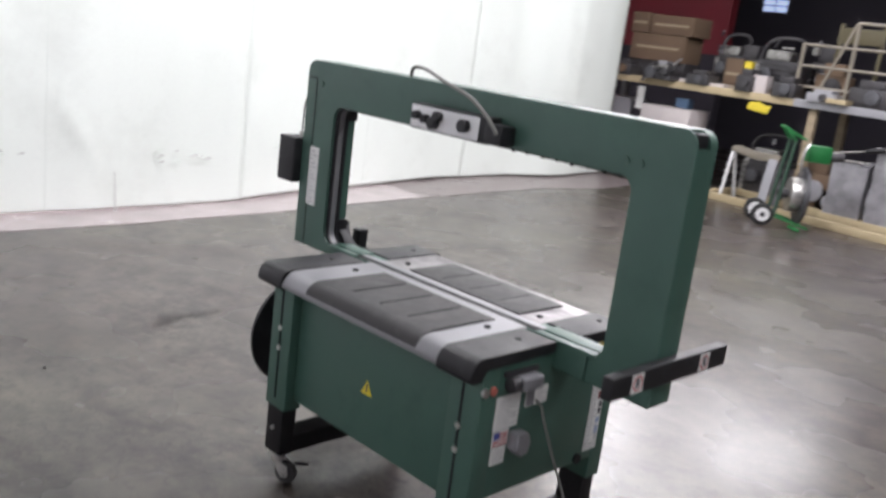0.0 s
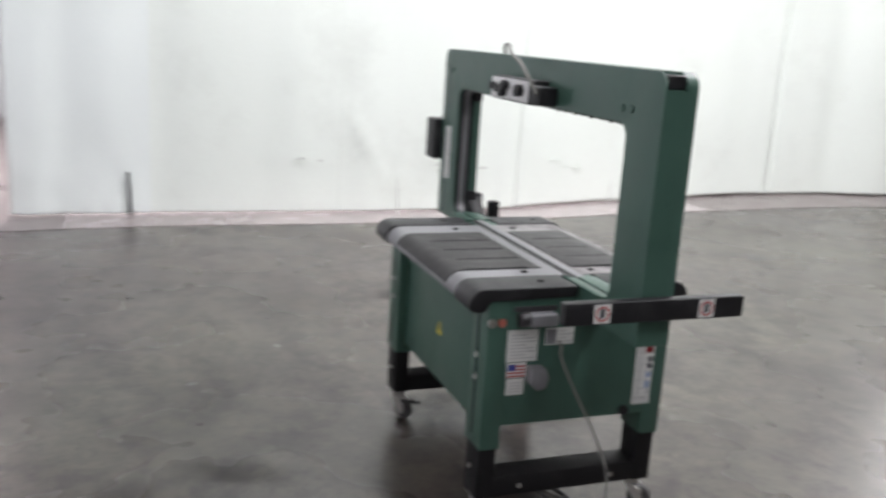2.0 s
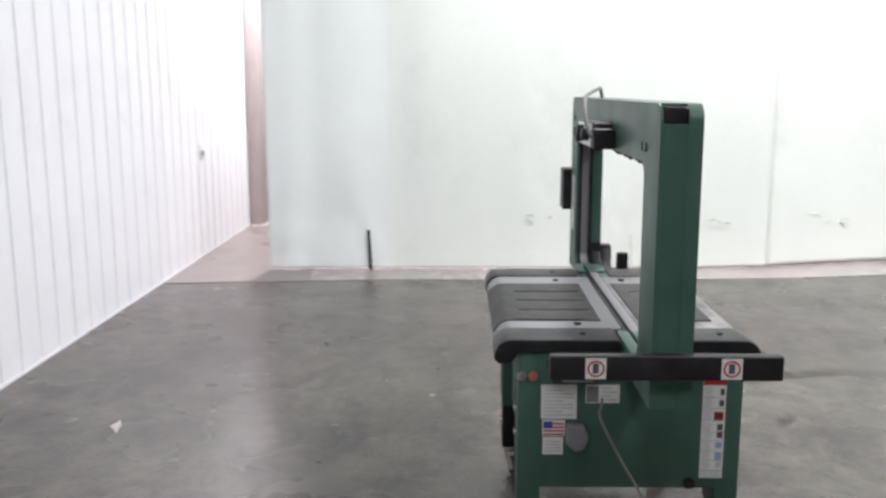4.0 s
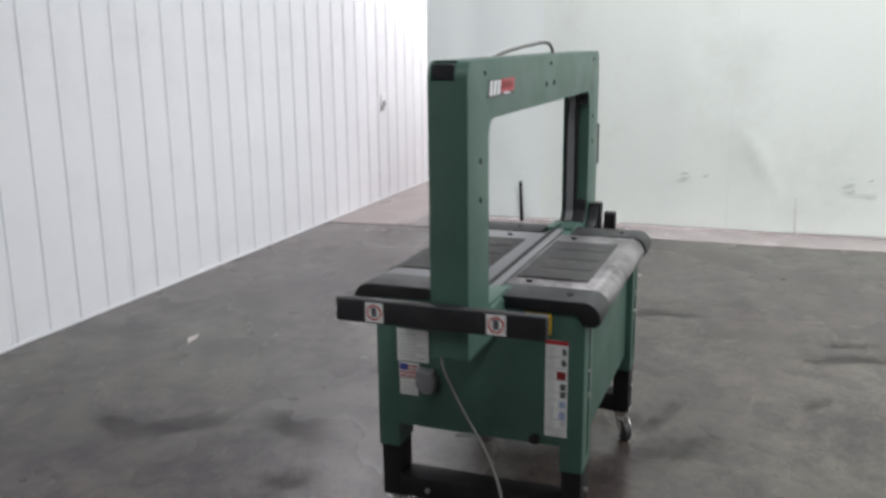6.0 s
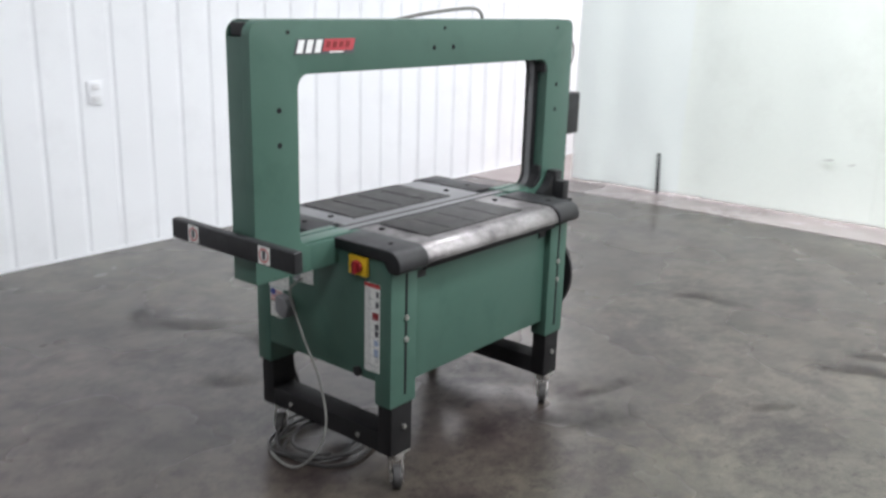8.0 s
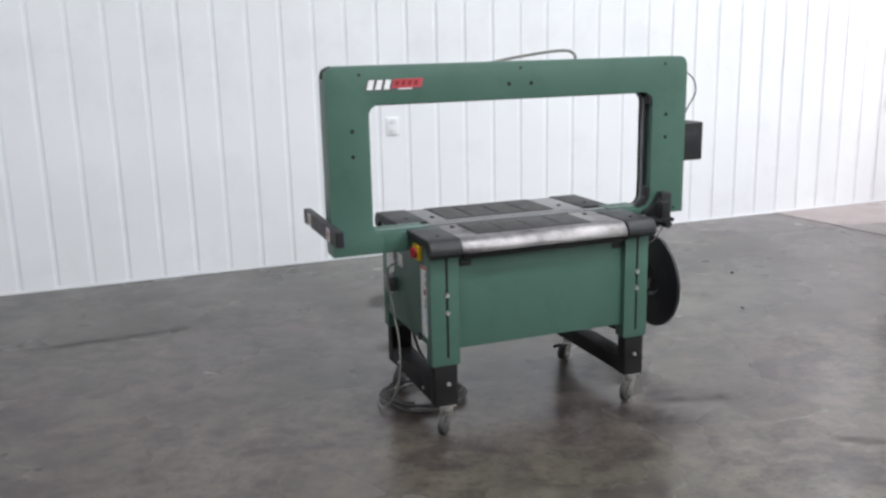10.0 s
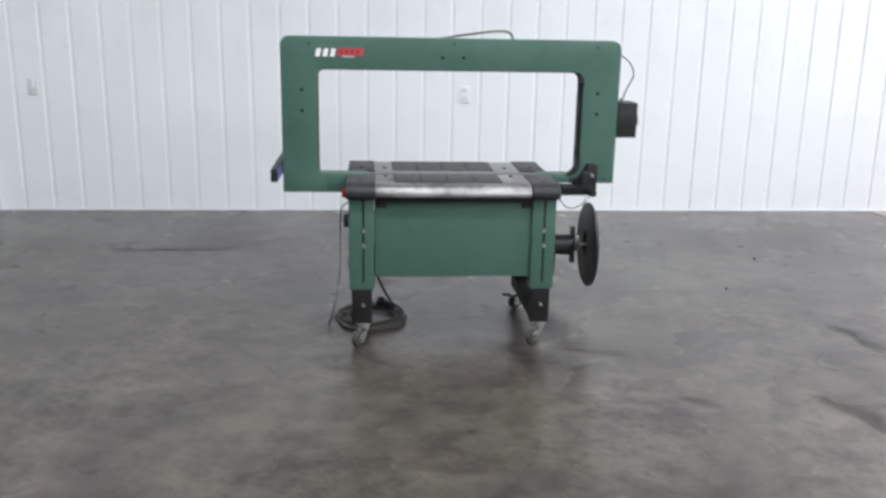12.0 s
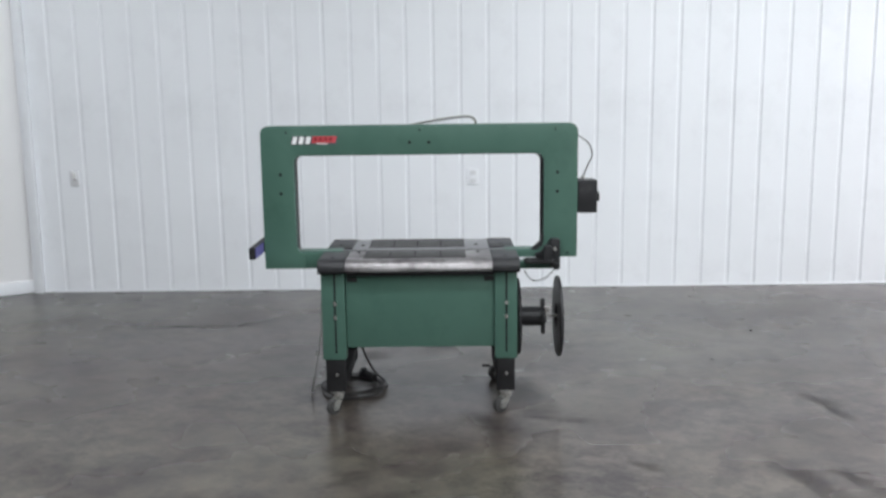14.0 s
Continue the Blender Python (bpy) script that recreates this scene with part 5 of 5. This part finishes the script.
def cabinet(x0, x1, y0, y1, z1, m, label):
    ob = thing("steel_cabinet", ((x0 + x1) / 2, (y0 + y1) / 2, 0), label, "cabinet", "stored cabinets")
    box_part("body", (x0, x1, y0, y1, 0.04, z1), m, ob, bevel=0.01)
    box_part("plinth", (x0 + 0.03, x1 - 0.03, y0 + 0.03, y1 - 0.03, 0, 0.04), DARK_METAL, ob)
    h = (z1 - 0.08) / 3
    for k in range(3):
        dr = box_part("drawer", (x0 + 0.02, x1 - 0.02, y0 - 0.012, y0 - 0.001, 0.06 + k * h, 0.05 + (k + 1) * h), m, ob, bevel=0.004)
        box_part("handle", ((x0 + x1) / 2 - 0.06, (x0 + x1) / 2 + 0.06, y0 - 0.03, y0 - 0.012, 0.03 + (k + 1) * h - 0.02, 0.03 + (k + 1) * h), ZINC, dr)
    return ob


cabinet(-3.7, -3.1, 11.6, 12.1, 0.9, GREY_METAL, "grey steel cabinet under the rack")
cabinet(-3.05, -2.4, 11.6, 12.1, 0.9, GREY_METAL, "grey steel cabinet under the rack")
tall = thing("steel_locker", (-3.8, 11.75, 1.43), "tall grey steel locker standing on the rack", "locker")
box_part("body", (-4.24, -3.3, 11.55, 12.05, 1.43, 2.4), GREY_METAL, tall, bevel=0.008)
for x0, x1 in ((-4.22, -3.78), (-3.765, -3.32)):
    dr = box_part("door", (x0, x1, 11.535, 11.549, 1.46, 2.37), GREY_METAL, tall, bevel=0.003)
    box_part("handle", (x1 - 0.07, x1 - 0.05, 11.51, 11.535, 1.85, 2.0), ZINC, dr)


def wrapped_crate(x0, x1, y0, y1, z0, z1, label):
    """A machine shrouded in clear film on a low timber base: creased sides, glinting top edges."""
    ob = thing("wrapped_machine", ((x0 + x1) / 2, (y0 + y1) / 2, 0), label, "wrapped machine", "wrapped machines")
    box_part("base", (x0, x1, y0, y1, 0, z0), TIMBER, ob, bevel=0.004)
    bm = bmesh.new()
    box(bm, x0 + 0.03, x1 - 0.03, y0 + 0.03, y1 - 0.03, z0, z1)
    bmesh.ops.subdivide_edges(bm, edges=bm.edges, cuts=9, use_grid_fill=True)
    for v in bm.verts:
        k = (v.co.z - z0) / (z1 - z0)
        pull = 0.05 * noise.noise((v.co.x * 6, v.co.y * 6, v.co.z * 5)) * math.sin(math.pi * min(1, max(0, k)))
        v.co.x += pull
        v.co.y -= abs(pull)
        v.co.z += 0.04 * k * noise.noise((v.co.x * 5, v.co.y * 5, 2.0))
    part("shroud", bm, FILM, ob, "grey creased plastic film", smooth=60)
    # zinc rod added as the glint along the film's top edge
    rod_part("top_rail", (x0 + 0.02, y0 + 0.02, z1 + 0.01), (x1 - 0.02, y0 + 0.02, z1 + 0.03), 0.012, ZINC, ob, "bright rod for the glint on the top film edge")
    return ob


wrapped_crate(-4.62, -4.12, 11.05, 11.6, 0.12, 0.78, "low grey machine wrapped in film on a timber base")
wrapped_crate(-4.1, -3.2, 11.0, 11.55, 0.12, 1.0, "grey machine wrapped in film on a timber base")
lever = thing("lever_bar", (-4.2, 11.0, 0.92), "steel lever bar with a black grip lying on the wrapped machines", "lever")
bar_part((-4.62, 11.02, 0.86), (-4.2, 11.0, 0.95), 0.01, "bar", ZINC, lever)
bar_part((-4.2, 11.0, 0.95), (-3.98, 10.99, 1.0), 0.03, "grip", BLACK_PLASTIC, lever)
bar_part((-3.98, 10.99, 1.0), (-3.5, 10.97, 1.09), 0.01, "bar", ZINC, lever)

SHIFT = Vector((0, 0, 0))
# green strapping cart
CX, CY = -4.17, 10.34                          # middle of the strap coil
AX, AY = -0.78, -0.625                           # along the coil's axle, towards its pale side
TX, TY = 0.625, -0.78                            # across it
cart = thing("strapping_cart", (CX, CY, 0), "green steel strapping cart with a coil of strap and rubber wheels", "cart")


def on_cart(along, across, z):
    return (CX + AX * along + TX * across, CY + AY * along + TY * across, z)


for sgn in (-1, 1):
    rod_part("wheel", on_cart(0.42, 0.2 * sgn - 0.025, 0.128), on_cart(0.42, 0.2 * sgn + 0.025, 0.128), 0.128, TYRE, cart, "black rubber tyre", bevel=0.014)
    rod_part("rim", on_cart(0.42, 0.2 * sgn - 0.03, 0.128), on_cart(0.42, 0.2 * sgn + 0.03, 0.128), 0.08, WHITE_PLASTIC, cart, "white wheel rim")
    rod_part("hub_cap", on_cart(0.42, 0.2 * sgn - 0.036, 0.128), on_cart(0.42, 0.2 * sgn + 0.036, 0.128), 0.028, DARK_METAL, cart)
    bar_part(on_cart(0.42, 0.15 * sgn, 0.128), on_cart(0.26, 0.15 * sgn, 0.2), 0.02, "axle_arm", CART_DARK, cart)
    bar_part(on_cart(0.28, 0.15 * sgn, 0.12), on_cart(0.2, 0.13 * sgn, 1.0), 0.02, "frame_tube", CART_DARK, cart)
    bar_part(on_cart(0.28, 0.15 * sgn, 0.12), on_cart(-0.12, 0.2 * sgn, 0.022), 0.016, "foot_tube", CART_GREEN, cart)
    bar_part(on_cart(0.2, 0.13 * sgn, 1.0), on_cart(0.33, 0.1 * sgn, 1.14), 0.014, "handle", CART_GREEN, cart)
    bar_part(on_cart(0.33, 0.1 * sgn, 1.14), on_cart(0.08, 0.13 * sgn, 1.02), 0.012, "handle", CART_GREEN, cart)
rod_part("axle", on_cart(0.42, -0.22, 0.128), on_cart(0.42, 0.22, 0.128), 0.012, DARK_METAL, cart)
bar_part(on_cart(0.33, -0.1, 1.14), on_cart(0.33, 0.1, 1.14), 0.014, "handle", CART_GREEN, cart)
bar_part(on_cart(0.1, 0.2, 0.03), on_cart(0.02, 0.34, 0.015), 0.018, "foot", CART_GREEN, cart)
rod_part("coil_flange", on_cart(-0.03, 0, 0.38), on_cart(0.0, 0, 0.38), 0.335, COIL_STEEL, cart, "dark round coil flange", bevel=0.008, seg=40)
rod_part("coil", on_cart(0.0, 0, 0.38), on_cart(0.13, 0, 0.38), 0.2, ZINC, cart, "pale coil of steel strap", bevel=0.012, seg=40)
rod_part("coil_hub", on_cart(0.13, 0, 0.38), on_cart(0.25, 0, 0.38), 0.05, DARK_METAL, cart, "dark hub")
bm = bmesh.new()
corners = [on_cart(u, w, 0)[:2] for u, w in ((0.02, -0.1), (0.02, 0.1), (-0.24, 0.1), (-0.24, -0.1))]
prism(bm, corners, "z", 0.78, 0.97)
part("tool_tray", bm, CART_GREEN, cart, "green tool tray", bevel=0.02)
bar_part(on_cart(-0.24, 0.05, 0.86), on_cart(-0.38, 0.06, 0.88), 0.05, "tensioner", DARK_METAL, cart)
bm = bmesh.new()
tube(bm, [on_cart(0.04, 0.15, 0.99), on_cart(0.09, 0.18, 0.9), on_cart(0.1, 0.18, 0.75), on_cart(0.07, 0.17, 0.62)], 0.016)
part("lever", bm, ZINC, cart, "bright steel lever")

# far end of the store
setting(box_part("wall_panel", (-11.0, -8.05, 15.0, 15.2, 1.9, 5.6), RED_WALL, bevel=0), "dark red panel at the back of the store", "wall")
setting(box_part("wall_plinth", (-11.0, -8.05, 15.0, 15.2, 0, 1.9), DARK_WALL, bevel=0), "dark wall under the red panel", "wall")
win = thing("window_1", (-8.84, 18.19, 3.0), "small lit window in the dark far wall", "window")
tagged(win, kind="structure")
for i in range(2):
    for j in range(2):
        box_part("pane", (-9.1 + i * 0.27, -8.86 + i * 0.27, 18.16, 18.18, 2.94 + j * 0.13, 3.05 + j * 0.13), GLASS_LIGHT, win, "bright daylit pane", bevel=0)
box_part("window_frame", (-9.14, -8.55, 18.18, 18.2, 2.9, 3.22), DARK_METAL, win)

# litter on the floor
for x, y, r, lb in ((-4.155, 0.86, 0.013, "small dark crumb of rubbish on the floor"), (-3.67, 1.57, 0.009, "small dark crumb of rubbish on the floor")):
    ob = thing("floor_crumb", (x, y, 0), lb, "litter")
    bm = bmesh.new()
    bmesh.ops.create_icosphere(bm, subdivisions=1, radius=r, matrix=Matrix.Translation((x, y, r * 0.5)) @ Matrix.Diagonal((1.3, 0.8, 0.5, 1)))
    part("crumb", bm, RUBBER, ob)
chip = thing("paper_scrap", (-2.76, 0.08, 0.002), "torn scrap of dirty pale paper on the floor", "litter")
bm = bmesh.new()
prism(bm, [(-2.84, 0.06), (-2.76, 0.04), (-2.72, 0.07), (-2.68, 0.1), (-2.78, 0.085)], "z", 0.001, 0.004)
part("scrap", bm, CARD_PALE, chip)
